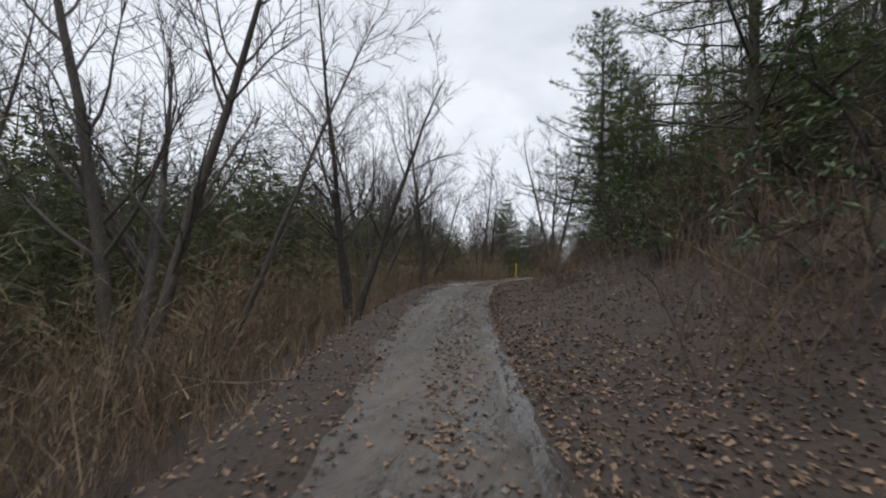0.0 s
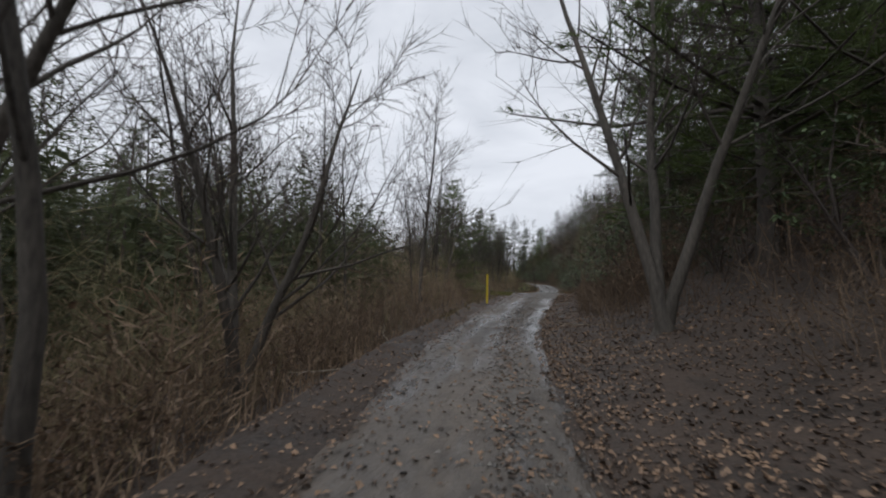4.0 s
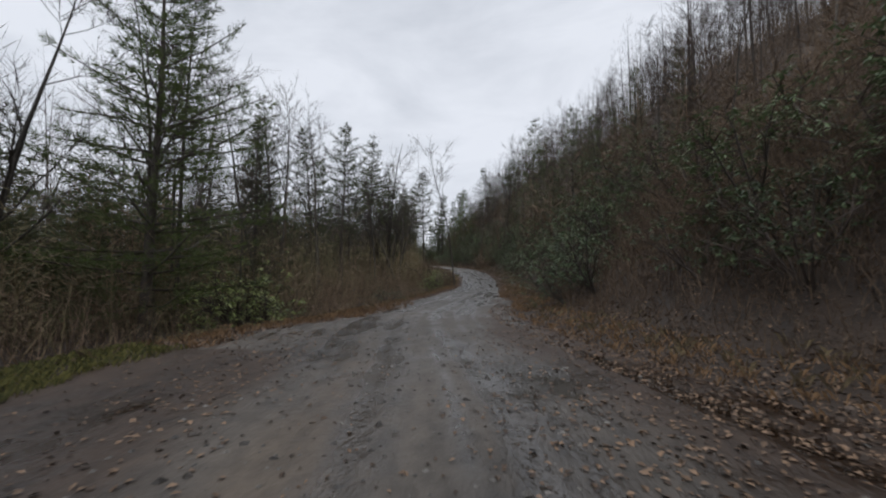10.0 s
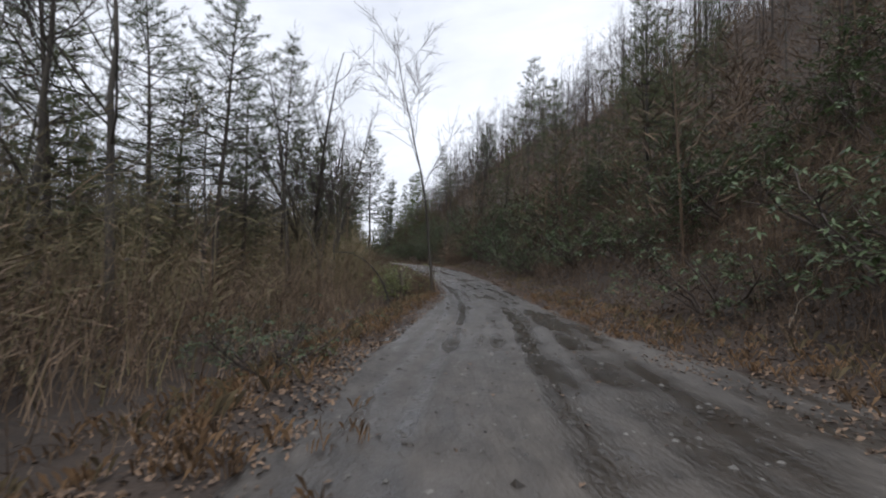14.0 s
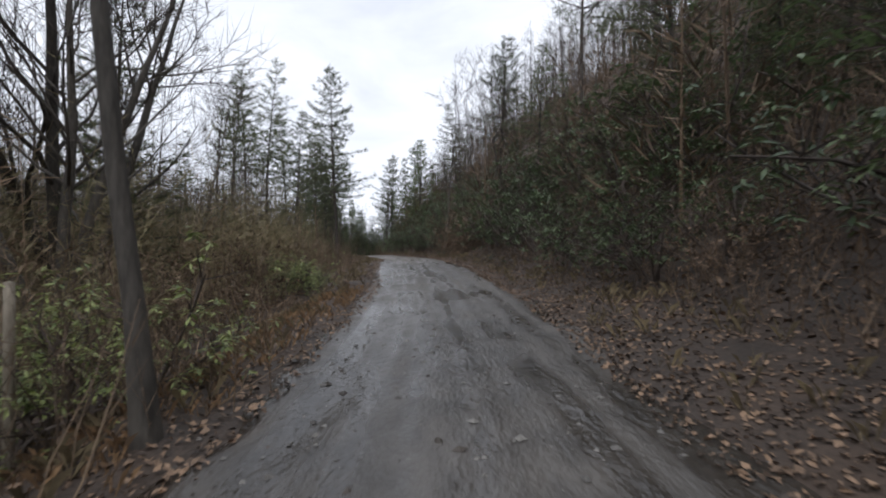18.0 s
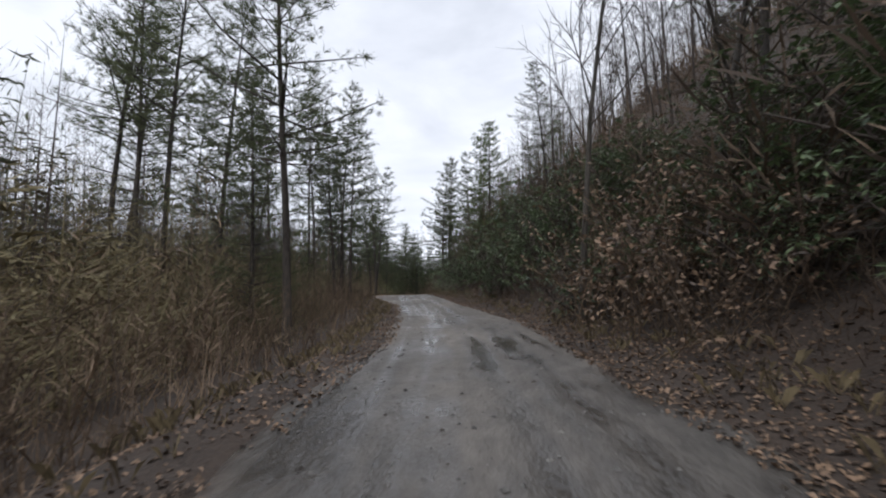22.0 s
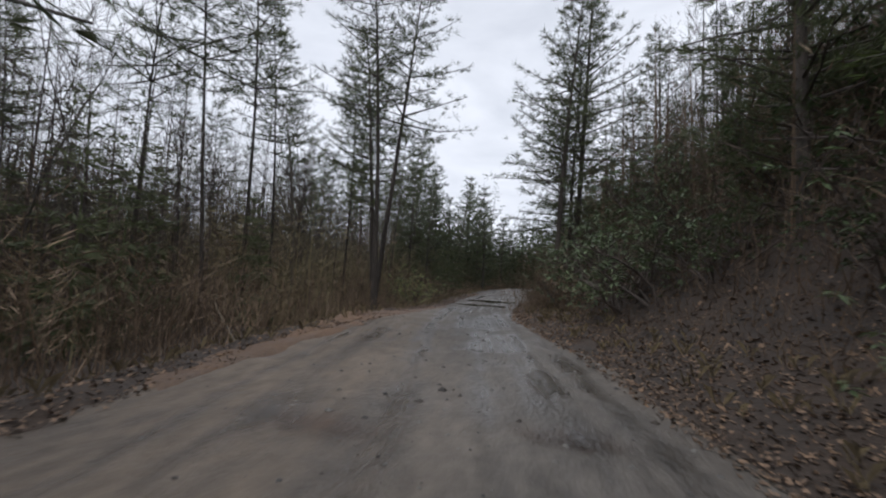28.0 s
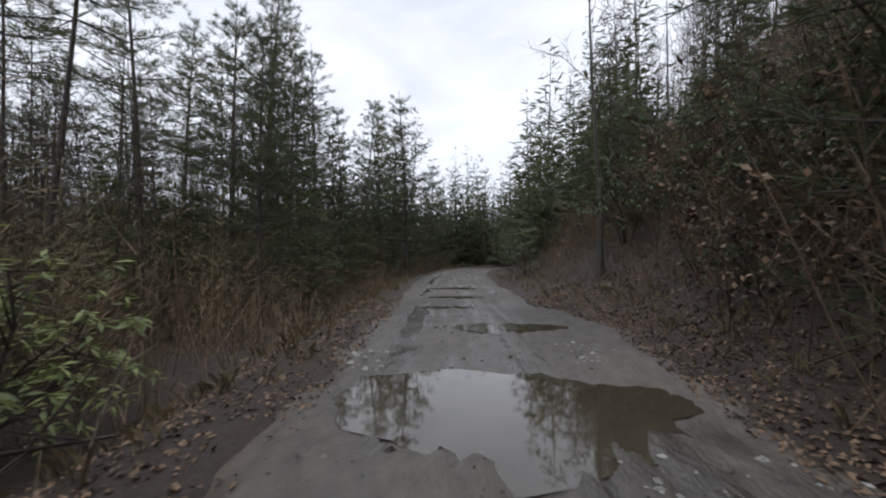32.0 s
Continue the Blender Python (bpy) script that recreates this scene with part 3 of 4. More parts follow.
far_woods("trackside_woods", 110, 146, 194, 9, 26, -1, (8, 14), 260, M_TWIG, "crowded grey leafless young trees behind the pines", 0.12, 0.22, (0.4, 1.1), 0.018, 1.1)
far_woods("bend_scrub", 70, 122, 154, 5, 17, -1, (3.6, 7.2), 420, M_OLIVE, "tall olive-brown scrub along the straight stretch", 0.04, 0.34, (0.2, 0.6), 0.022, 0.6)
far_woods("bend_thin_woods", 100, 118, 154, 13, 42, -1, (7, 12.5), 260, M_TWIG, "grey leafless woods behind the scrub", 0.12, 0.22, (0.4, 1.1), 0.02, 1.1)
far_woods("end_conifers", 90, 246, 345, 3, 20, -1, (12, 22), 480, M_NEEDLE, "dark conifers closing the far end of the road", 0.03, 0.24, (0.5, 1.1), 0.11, 0.12, True)
far_woods("roadside_conifers", 22, 222, 246, 3.5, 14, -1, (6, 12), 1000, M_NEEDLE, "green conifers beside the puddled road", 0.03, 0.2, (0.2, 0.5), 0.045, 0.12, True)
far_woods("bend_conifers", 90, 238, 345, 3, 18, 1, (9, 17), 420, M_NEEDLE, "conifers at the far bend of the road", 0.03, 0.22, (0.5, 1.0), 0.1, 0.12, True)
far_woods("closing_conifers", 60, 272, 320, -7, 6, -1, (12, 19), 420, M_NEEDLE, "conifers across the far bend", 0.02, 0.24, (0.6, 1.2), 0.13, 0.12, True)
far_woods("upper_bank_pines", 36, 2, 46, 9, 24, 1, (7, 12), 800, M_NEEDLE, "dark pines crowding the upper bank", 0.03, 0.2, (0.25, 0.6), 0.06, 0.12, True)
far_woods("bank_pines", 40, 44, 66, 6, 18, 1, (6.5, 12.5), 700, M_NEEDLE, "dark young conifers on the bank", 0.03, 0.2, (0.25, 0.6), 0.06, 0.12, True)
far_woods("bank_crowns", 66, 182, 226, 4, 16, 1, (6.5, 12.5), 220, M_UNDER, "brown twiggy young trees crowding the bank", 0.08, 0.3, (0.3, 0.9), 0.025, 0.8)

# ---- plant parts ----
class Shape:
    """Gathers tubes and blades into one mesh."""

    def __init__(self):
        self.v, self.f = [], []

    def tube(self, pts, radii, sides):
        base = len(self.v)
        for k, (p, r) in enumerate(zip(pts, radii)):
            a = pts[min(k + 1, len(pts) - 1)] - pts[max(k - 1, 0)]
            a.normalize()
            u = a.orthogonal().normalized()
            w = a.cross(u)
            for j in range(sides):
                t = math.tau * j / sides
                self.v.append(p + (u * math.cos(t) + w * math.sin(t)) * r)
        for k in range(len(pts) - 1):
            for j in range(sides):
                i, i2 = base + k * sides + j, base + k * sides + (j + 1) % sides
                self.f.append((i, i2, i2 + sides, i + sides))

    def blade(self, p, way, side, length, width, fold=0.0):
        """A leaf: two quads with a folded middle."""
        b = len(self.v)
        up = way.cross(side).normalized()
        m = p + way * length * 0.5 + up * fold * length
        e = p + way * length
        self.v += [p, m + side * width / 2, e, m - side * width / 2]
        self.f += [(b, b + 1, b + 2), (b, b + 2, b + 3)]

    def sliver(self, p, way, side, length, width):
        """A narrow spray of needles, widest near its middle."""
        b = len(self.v)
        self.v += [p - side * width * 0.3, p + way * length, p + way * length * 0.35 + side * width]
        self.f.append((b, b + 1, b + 2))

    def twig(self, p, way, length, width):
        """A hair-thin twig: two crossed slivers."""
        b = len(self.v)
        u = way.orthogonal().normalized() * width
        w = way.cross(u)
        e = p + way * length
        self.v += [p - u, p + u, e, p - w, p + w]
        self.f += [(b, b + 1, b + 2), (b + 3, b + 4, b + 2)]

    def made(self, name, material, parent, smooth=True, label=""):
        return mesh_object(name, [tuple(p) for p in self.v], self.f, material, parent, smooth, label)


def rnd(rng, a, b):
    return a + (b - a) * rng.random()


def grow(rng, p, way, length, r, segs, wander, lift, taper=0.25):
    """Points and radii of one limb."""
    pts, radii = [p.copy()], [r]
    for k in range(segs):
        way = (way + Vector((rng.gauss(0, wander), rng.gauss(0, wander), rng.gauss(0, wander) + lift))).normalized()
        p = p + way * length / segs
        pts.append(p.copy())
        radii.append(r * (1 - (1 - taper) * (k + 1) / segs))
    return pts, radii


def side_way(rng, way, angle):
    u = way.orthogonal().normalized()
    u.rotate(Matrix.Rotation(rng.random() * math.tau, 3, way))
    return (way * math.cos(angle) + u * math.sin(angle)).normalized()


def root(name, label, category):
    ob = new(name)
    ob.empty_display_size = 0.2
    return tagged(ob, label, category)


def bare_tree(seed, height, stems=1, limbs=10, subs=6, twigs=4, first=0.3, radius=0.16, spread=0.75, label="tall bare leafless grey deciduous tree in winter"):
    rng = random.Random(seed)
    top = root("bare_tree", label, "tree")
    wood, fine = Shape(), Shape()
    for s in range(stems):
        lean = Vector((rng.gauss(0, 0.05), rng.gauss(0, 0.05), 1)) if stems == 1 else Vector((math.cos(s * 2.4 + seed) * rnd(rng, 0.15, 0.34), math.sin(s * 2.4 + seed) * rnd(rng, 0.15, 0.34), 1))
        h = height * (1 if s == 0 else rnd(rng, 0.75, 1))
        rad = radius * (1 if stems == 1 else 0.75)
        pts, radii = grow(rng, Vector((rng.gauss(0, 0.1) * (stems > 1), rng.gauss(0, 0.1) * (stems > 1), -0.3)), lean.normalized(), h, rad, 10, 0.05, 0.02, 0.12)
        radii[0] *= 1.5
        wood.tube(pts, radii, 8)
        for i in range(limbs // (1 if stems == 1 else 2) + 1):
            q = rnd(rng, first, 0.97)
            k = min(int(q * 10), 9)
            p = pts[k].lerp(pts[k + 1], q * 10 - k)
            w = (pts[k + 1] - pts[k]).normalized()
            ln = height * rnd(rng, 0.24, 0.40) * spread * (1.25 - 0.75 * q)
            lp, lr = grow(rng, p, side_way(rng, w, radians(rnd(rng, 30, 58))), ln, max(0.012, radii[k] * 0.42), 5, 0.12, 0.10, 0.2)
            wood.tube(lp, lr, 5)
            for j in range(subs):
                g = rnd(rng, 0.25, 1)
                k2 = min(int(g * 5), 4)
                p2 = lp[k2].lerp(lp[k2 + 1], g * 5 - k2)
                w2 = (lp[k2 + 1] - lp[k2]).normalized()
                l2 = ln * rnd(rng, 0.28, 0.55)
                sp, sr = grow(rng, p2, side_way(rng, w2, radians(rnd(rng, 25, 55))), l2, 0.013, 3, 0.14, 0.08, 0.45)
                fine.tube(sp[::3], sr[::3], 3)
                for t in range(twigs):
                    g3 = rnd(rng, 0.2, 1)
                    k3 = min(int(g3 * 3), 2)
                    p3 = sp[k3].lerp(sp[k3 + 1], g3 * 3 - k3)
                    w3 = (sp[k3 + 1] - sp[k3]).normalized()
                    fine.twig(p3, side_way(rng, w3, radians(rnd(rng, 20, 50))), l2 * rnd(rng, 0.35, 0.75), 0.008)
    wood.made("trunk", M_BARK, top)
    fine.made("crown", M_TWIG, top)["kind"] = "stuff"
    return top


def tuft(rng, sh, p, way, size, blades):
    """A spray of needles round a twig end."""
    for _ in range(int(blades * 1.6)):
        w = (way * 0.8 + Vector((rng.gauss(0, 0.55), rng.gauss(0, 0.55), rng.gauss(0, 0.4) + 0.12))).normalized()
        s = w.orthogonal().normalized()
        s.rotate(Matrix.Rotation(rng.random() * math.tau, 3, w))
        sh.sliver(p, w, s, size * rnd(rng, 0.6, 1.2), size * 0.055)


def pine(seed, height, bare=0.35, reach=0.2, whorls=18, blades=7, tufts=11, name="white_pine", label="tall white pine with feathery layered green boughs", radius=0.17, droop=0.0, material=None, fill=0.82):
    rng = random.Random(seed)
    top = root(name, label, "tree")
    wood, green = Shape(), Shape()
    pts, radii = grow(rng, Vector((0, 0, -0.3)), Vector((rng.gauss(0, 0.025), rng.gauss(0, 0.025), 1)).normalized(), height, radius, 12, 0.014, 0.01, 0.06)
    radii[0] *= 1.4
    wood.tube(pts, radii, 8)
    for w in range(whorls):
        q = min(0.99, bare + (0.99 - bare) * (w + rnd(rng, -0.35, 0.35)) / whorls)
        q = max(q, 0.02)
        k = min(int(q * 12), 11)
        p0 = pts[k].lerp(pts[k + 1], q * 12 - k)
        up = (q - bare) / (1 - bare)
        r = height * reach * (1.05 - up) ** 0.75 * (0.55 + 0.45 * min(1, up * 5 + 0.3)) * rnd(rng, 0.75, 1.15)
        turn = rng.random() * math.tau
        for b in range(5):
            if rng.random() > fill:
                continue
            a = turn + b * math.tau / 5 + rng.gauss(0, 0.25)
            ln = r * rnd(rng, 0.45, 1.2)
            way = Vector((math.cos(a), math.sin(a), rnd(rng, -0.15, 0.2) + 0.45 * up - droop)).normalized()
            lp, lr = grow(rng, p0, way, ln, 0.012 + 0.010 * ln, 4, 0.08, 0.06, 0.3)
            wood.tube(lp[::2], lr[::2], 3)
            many = max(3, round(tufts * min(1.0, 0.12 + 1.1 * ln / (height * reach))))
            for t in range(many):
                g = 0.18 + 0.82 * (t + rng.random()) / many
                k2 = min(int(g * 4), 3)
                p2 = lp[k2].lerp(lp[k2 + 1], g * 4 - k2)
                w2 = (lp[k2 + 1] - lp[k2]).normalized()
                off = Vector((-w2.y, w2.x, 0)) * rng.gauss(0, 0.30) * ln * (1.15 - g)
                tuft(rng, green, p2 + off + Vector((0, 0, rng.gauss(0, 0.05) - off.length * 0.1)), (w2 + off * 0.9).normalized(), rnd(rng, 0.22, 0.40) * (0.55 + 0.03 * height), blades)
    for i in range(int(26 * bare)):
        q = rnd(rng, 0.1, bare + 0.1)
        k = min(int(q * 12), 11)
        lp, lr = grow(rng, pts[k].lerp(pts[k + 1], q * 12 - k), side_way(rng, Vector((0, 0, 1)), radians(rnd(rng, 65, 100))), height * rnd(rng, 0.02, 0.065), 0.011, 3, 0.12, -0.02, 0.4)
        wood.tube(lp, lr, 3)
    wood.made("trunk", M_PBARK, top)
    green.made("crown", material or M_NEEDLE, top)["kind"] = "stuff"
    return top


def rhododendron(seed, size, whorls=153, material=None, label="glossy evergreen rhododendron with drooping leaves on the bank"):
    rng = random.Random(seed)
    top = root("rhododendron", label, "shrub")
    wood, green = Shape(), Shape()
    for s in range(9):
        a = rng.random() * math.tau
        way = Vector((math.cos(a) * 0.85, math.sin(a) * 0.85, 1)).normalized()
        lp, lr = grow(rng, Vector((math.cos(a) * 0.15, math.sin(a) * 0.15, -0.15)), way, size * rnd(rng, 0.7, 1.15), 0.03, 5, 0.2, 0.02, 0.35)
        wood.tube(lp, lr, 4)
        for i in range(whorls // 9):
            g = rnd(rng, 0.25, 1)
            k = min(int(g * 5), 4)
            p = lp[k].lerp(lp[k + 1], g * 5 - k)
            bw = side_way(rng, way, radians(rnd(rng, 30, 85)))
            bl = size * rnd(rng, 0.15, 0.42)
            wood.twig(p, bw, bl, 0.012)
            tip = p + bw * bl
            for j in range(8):
                t = j * math.tau / 8 + rng.random()
                w = Vector((math.cos(t), math.sin(t), rnd(rng, -0.85, 0.15))).normalized()
                s_ = Vector((-math.sin(t), math.cos(t), rng.gauss(0, 0.25))).normalized()
                green.blade(tip + Vector((0, 0, rng.gauss(0, 0.03))), w, s_, rnd(rng, 0.10, 0.18), rnd(rng, 0.034, 0.055), 0.06)
    wood.made("stem", M_TWIG, top)["kind"] = "stuff"
    green.made("foliage", material or M_RHODO, top)["kind"] = "stuff"
    return top


def thicket(seed, height, width, stems=40, leaves=0, label="tangled brown leafless brush beside the track"):
    rng = random.Random(seed)
    top = root("brush_thicket", label, "shrub")
    wood, fine, dry = Shape(), Shape(), Shape()
    for s in range(stems):
        a, r = rng.random() * math.tau, width * math.sqrt(rng.random())
        base = Vector((math.cos(a) * r, math.sin(a) * r, -0.2))
        way = Vector((rng.gauss(0, 0.3), rng.gauss(0, 0.3), 1)).normalized()
        h = height * rnd(rng, 0.35, 1.1)
        lp, lr = grow(rng, base, way, h, rnd(rng, 0.006, 0.014), 3, 0.16, 0.0, 0.4)
        wood.tube(lp, lr, 3)
        for i in range(6):
            g = rnd(rng, 0.25, 1)
            k = min(int(g * 3), 2)
            p = lp[k].lerp(lp[k + 1], g * 3 - k)
            tw = side_way(rng, way, radians(rnd(rng, 25, 65)))
            tl = h * rnd(rng, 0.15, 0.42)
            fine.twig(p, tw, tl, 0.006)
            for q in range(leaves):
                w = Vector((rng.gauss(0, 1), rng.gauss(0, 1), rng.gauss(-0.3, 0.6))).normalized()
                dry.blade(p + tw * tl * rnd(rng, 0.3, 1.0), w, w.orthogonal().normalized(), rnd(rng, 0.05, 0.11), rnd(rng, 0.03, 0.06), 0.1)
    wood.made("stem", M_BRUSH, top)["kind"] = "stuff"
    fine.made("twig", M_BRUSH, top)["kind"] = "stuff"
    if dry.f:
        dry.made("foliage", M_LEAF, top)["kind"] = "stuff"
    return top


# ---- planting ----
TEMPLATES, USED = {}, {}


def place(kind, x, y, scale=1.0, turn=None, lean=(0, 0), sink=0.0, label=""):
    """Sets a plant of that kind on the ground. The first stands for itself, the others are copies."""
    tmpl = TEMPLATES[kind]
    ob = tmpl if kind not in USED else copy_thing(tmpl, Matrix.Identity(4))
    USED[kind] = USED.get(kind, 0) + 1
    turn = random.random() * math.tau if turn is None else turn
    ob.matrix_basis = Matrix.LocRotScale((x, y, gz1(x, y) - sink), Euler((lean[0], lean[1], turn)), (scale, scale, scale * (1 + 0.0)))
    if label:
        ob["label"] = label
    return ob


for n_ in range(5):
    TEMPLATES["bare%d" % n_] = bare_tree(100 + n_, 15, 1, 13, 8, 5, 0.30, 0.15, 0.9)
for n_ in range(3):
    TEMPLATES["multi%d" % n_] = bare_tree(200 + n_, 15, 3, 24, 9, 5, 0.24, 0.24, 0.85, label="bare leafless tree with several grey stems from one base")
for n_ in range(4):
    TEMPLATES["hill%d" % n_] = bare_tree(300 + n_, 12, 1, 12, 7, 4, 0.32, 0.08, 0.95, label="slender bare leafless tree on the steep hillside")
for n_ in range(3):
    TEMPLATES["pine%d" % n_] = pine(400 + n_, 18, 0.20 + 0.08 * n_, 0.24, 22, 6, 24)
for n_ in range(2):
    TEMPLATES["stand%d" % n_] = pine(420 + n_, 20, 0.46, 0.18, 18, 6, 18, label="tall pine with a long clear dark trunk and high crown", radius=0.15)
for n_ in range(2):
    TEMPLATES["full%d" % n_] = pine(440 + n_, 12, 0.05, 0.25, 20, 7, 20, label="young green pine with boughs down to the ground", radius=0.13)
for n_ in range(2):
    TEMPLATES["slim%d" % n_] = pine(430 + n_, 17, 0.50, 0.16, 15, 6, 14, label="slender pine with a thin clear trunk and a small high crown", radius=0.085)
TEMPLATES["bushy"] = pine(460, 15, 0.10, 0.33, 28, 6, 36, "white_pine", "broad bushy white pine with heavy green boughs", 0.2, 0.05, M_CEDAR, 0.9)
for n_ in range(2):
    TEMPLATES["far_pine%d" % n_] = pine(480 + n_, 14, 0.15, 0.24, 15, 5, 14, label="distant dark pine in the valley woods")
for n_ in range(3):
    TEMPLATES["rhodo%d" % n_] = rhododendron(500 + n_, 2.2)
TEMPLATES["laurel"] = rhododendron(520, 2.2, 234, M_LAUREL, "bright yellow-green evergreen laurel beside the track")
for n_ in range(4):
    TEMPLATES["brush%d" % n_] = thicket(600 + n_, 2.6, 1.3)
TEMPLATES["leafy"] = thicket(620, 2.2, 1.2, 44, 4, "brown brush with a few withered leaves")

# trees that can be told apart: kind, x, y, scale
NAMED = [
    ("multi0", -11.6, 17.3, 1), ("multi1", -16.4, 27.3, 1.05), ("bare1", -13.2, 27.6, 0.95), ("multi2", -15.4, 33.6, 0.9), ("bare2", -17.8, 56.6, 1.15),
    ("bare0", -19.6, 60, 0.8), ("multi0", -12.9, 8.4, 1.25), ("bare0", -22, 104, 1.1), ("bare2", -26, 106, 1.15), ("bare3", -20.6, 118, 1.05), ("bare1", -30, 100, 1.2), ("bare4", -24, 98, 1.0), ("multi1", -19.0, 121.5, 0.95), ("bushy", -22.9, 86.6, 1.2), ("bare1", -21.4, 71.7, 1.15), ("bare3", -23.0, 73.4, 1.05), ("multi0", -19.8, 69.4, 0.95), ("multi2", -25.5, 82, 0.85), ("full1", -24.2, 98, 1.1), ("bare3", -24, 88.5, 1), ("stand1", -24.6, 90.8, 0.95),
    ("slim0", -26.4, 93, 1), ("pine1", -28.4, 109.7, 1.08), ("pine2", -25.6, 112, 1), ("pine2", -23.5, 114, 1.05), ("slim1", -31, 108.5, 1.05),
    ("slim0", -30.2, 112, 1.05), ("pine0", -27, 116.5, 0.85), ("full0", -20.7, 126.2, 1.1), ("multi0", -20.6, 124.2, 1.2), ("stand1", -22.0, 120.5, 0.95), ("bare4", -33, 104, 1.1),
    ("bare1", -36, 112, 1.15), ("hill0", -11.75, 114.4, 1.15), ("pine1", -24.7, 121, 0.95), ("pine2", -19.65, 154.1, 1.12), ("full1", -22, 155.5, 1),
    ("pine1", -24.6, 156.8, 0.98), ("stand0", -28, 157.5, 1.15), ("stand1", -30.2, 158.2, 1.1), ("stand0", -32.1, 158.3, 1.2), ("pine2", -33.5, 161, 1.15),
    ("hill2", -9, 152.9, 1.4), ("pine2", -4, 151.4, 1), ("hill1", 1.8, 177.6, 1.2), ("stand1", -30.9, 172.8, 1.1), ("slim0", -25.9, 169.4, 1.2),
    ("stand0", -27.0, 173, 0.95), ("slim1", -25.3, 173.6, 1.25), ("pine2", -26.3, 175.2, 1), ("multi2", -28.1, 164.7, 0.85), ("slim1", -28.6, 166.8, 1.2),
    ("stand0", -26.0, 178.0, 1.0), ("pine1", -22.0, 210.8, 1.28), ("pine0", -20.8, 212.4, 1.3), ("full0", -21.2, 213.8, 1.55), ("slim0", -21.6, 213.4, 1.0),
    ("slim1", -34.7, 195.4, 1.15), ("slim0", -35, 197.8, 1.2), ("stand0", -30.9, 203.0, 1.1), ("pine2", -33.2, 207.5, 1.1), ("full0", -27.6, 180.6, 1.4), ("stand0", -1.6, 134.9, 1.0), 
    ("slim0", -36.3, 201.5, 1.1), ("bare3", -38, 206, 1), ("pine1", -41.9, 237.6, 1.36), ("pine0", -43.6, 240.5, 1.25), ("pine0", -40.2, 242.5, 1.1), ("full1", -45.0, 246.0, 1.7), ("pine1", -38.6, 250.5, 1.05), ("full0", -38.5, 228, 1.35), ("full1", -35.3, 224.5, 1),
    ("stand0", -44, 229.3, 1.1), ("full1", -37.6, 241, 1.2), ("full0", -33.6, 246.0, 1.42), ("full0", -36.4, 254.2, 1.45), ("full1", -40.8, 264.9, 1.95), ("full1", -43.2, 274.7, 2), ("full0", -33.5, 262, 1.2),
    ("bare2", -22.5, 225.4, 0.85), ("bushy", -2, 38, 1.45), ("full0", -1.8, 50.5, 1.3), ("full1", -0.6, 54.0, 1.4), ("full0", -2.4, 47.2, 1.2), ("bushy", 1.2, 50.2, 1.1), ("full1", -15.8, 193.5, 1.3), ("full0", -14.5, 197, 1.4), ("bushy", -13.2, 190, 1.1), ("slim0", -3.2, 58, 0.95), ("multi1", -5.2, 35.2, 0.85),
]
for kind, x, y, s in NAMED:
    place(kind, x, y, s)

place("stand1", -31.5, 203.9, 1.1, 0.3, (0.0, 0.11), label="leaning old pine with a thick bare trunk and dead side branches")
place("bare2", -13, 11.2, 0.95, 0.40, (0.0, 0.42), label="big bare grey tree leaning out over the track")
place("bare0", -4.8, 154.0, 1.0, 2.2, (0.0, -0.34), label="bare leafless tree leaning out from the bank over the road")
place("hill3", -4.6, 150.6, 0.95, 0.6, (0.05, -0.66), label="thin bare tree bent low over the road")
place("hill1", -3.9, 146.8, 1.1, 1.4, (0.0, -0.2))
TAKEN = [(x, y) for _, x, y, _ in NAMED]


def scatter(kinds, count, y0, y1, e0, e1, side, gap, scale=(0.8, 1.2), power=1.0, lean=0.03, keep=True, seed=1):
    """Plants a strip beside the track; e0 and e1 are metres from its edge."""
    rng = random.Random(seed)
    done = tries = 0
    while done < count and tries < count * 12:
        tries += 1
        y = rnd(rng, y0, y1)
        e = e0 + (e1 - e0) * rng.random() ** power
        x = float(road_x(y) + half_right(y) + e) if side > 0 else float(road_x(y) - half_left(y) - e)
        size = rnd(rng, *scale)
        if open_spot(x, y) or (kinds is RHODO and e < 1.75 * size):
            continue
        if gap and any((x - a) ** 2 + (y - b) ** 2 < gap * gap for a, b in TAKEN):
            continue
        if keep:
            TAKEN.append((x, y))
        place(rng.choice(kinds), x, y, size, rng.random() * math.tau, (rng.gauss(0, lean), rng.gauss(0, lean)))
        done += 1


BARE, HILL, PINES = ["bare%d" % k for k in range(5)], ["hill%d" % k for k in range(4)], ["pine0", "pine1", "pine2"]
RHODO, BRUSH = ["rhodo0", "rhodo1", "rhodo2"], ["brush0", "brush1", "brush2", "brush3", "leafy"]
STAND = ["stand0", "stand1"]
FAR = ["far_pine0", "far_pine1"]
scatter(FAR, 34, -10, 84, 18, 38, -1, 1.7, (0.8, 1.15), seed=11)
scatter(BARE, 12, -5, 80, 7, 30, -1, 3.0, (0.75, 1.1), seed=12)
scatter(BARE + HILL, 30, 92, 150, 9, 34, -1, 2.6, (0.65, 1.0), seed=14)
scatter(["full0", "full1"], 12, 96, 150, 10, 30, -1, 2.6, (0.5, 0.8), seed=34)
scatter(["hill0", "hill1", "slim1"], 18, 158, 196, 12, 34, -1, 2.6, (0.85, 1.15), seed=15)
scatter(["slim0", "slim1"] + HILL + HILL, 40, 186, 250, 10, 38, -1, 2.6, (0.8, 1.1), seed=16)
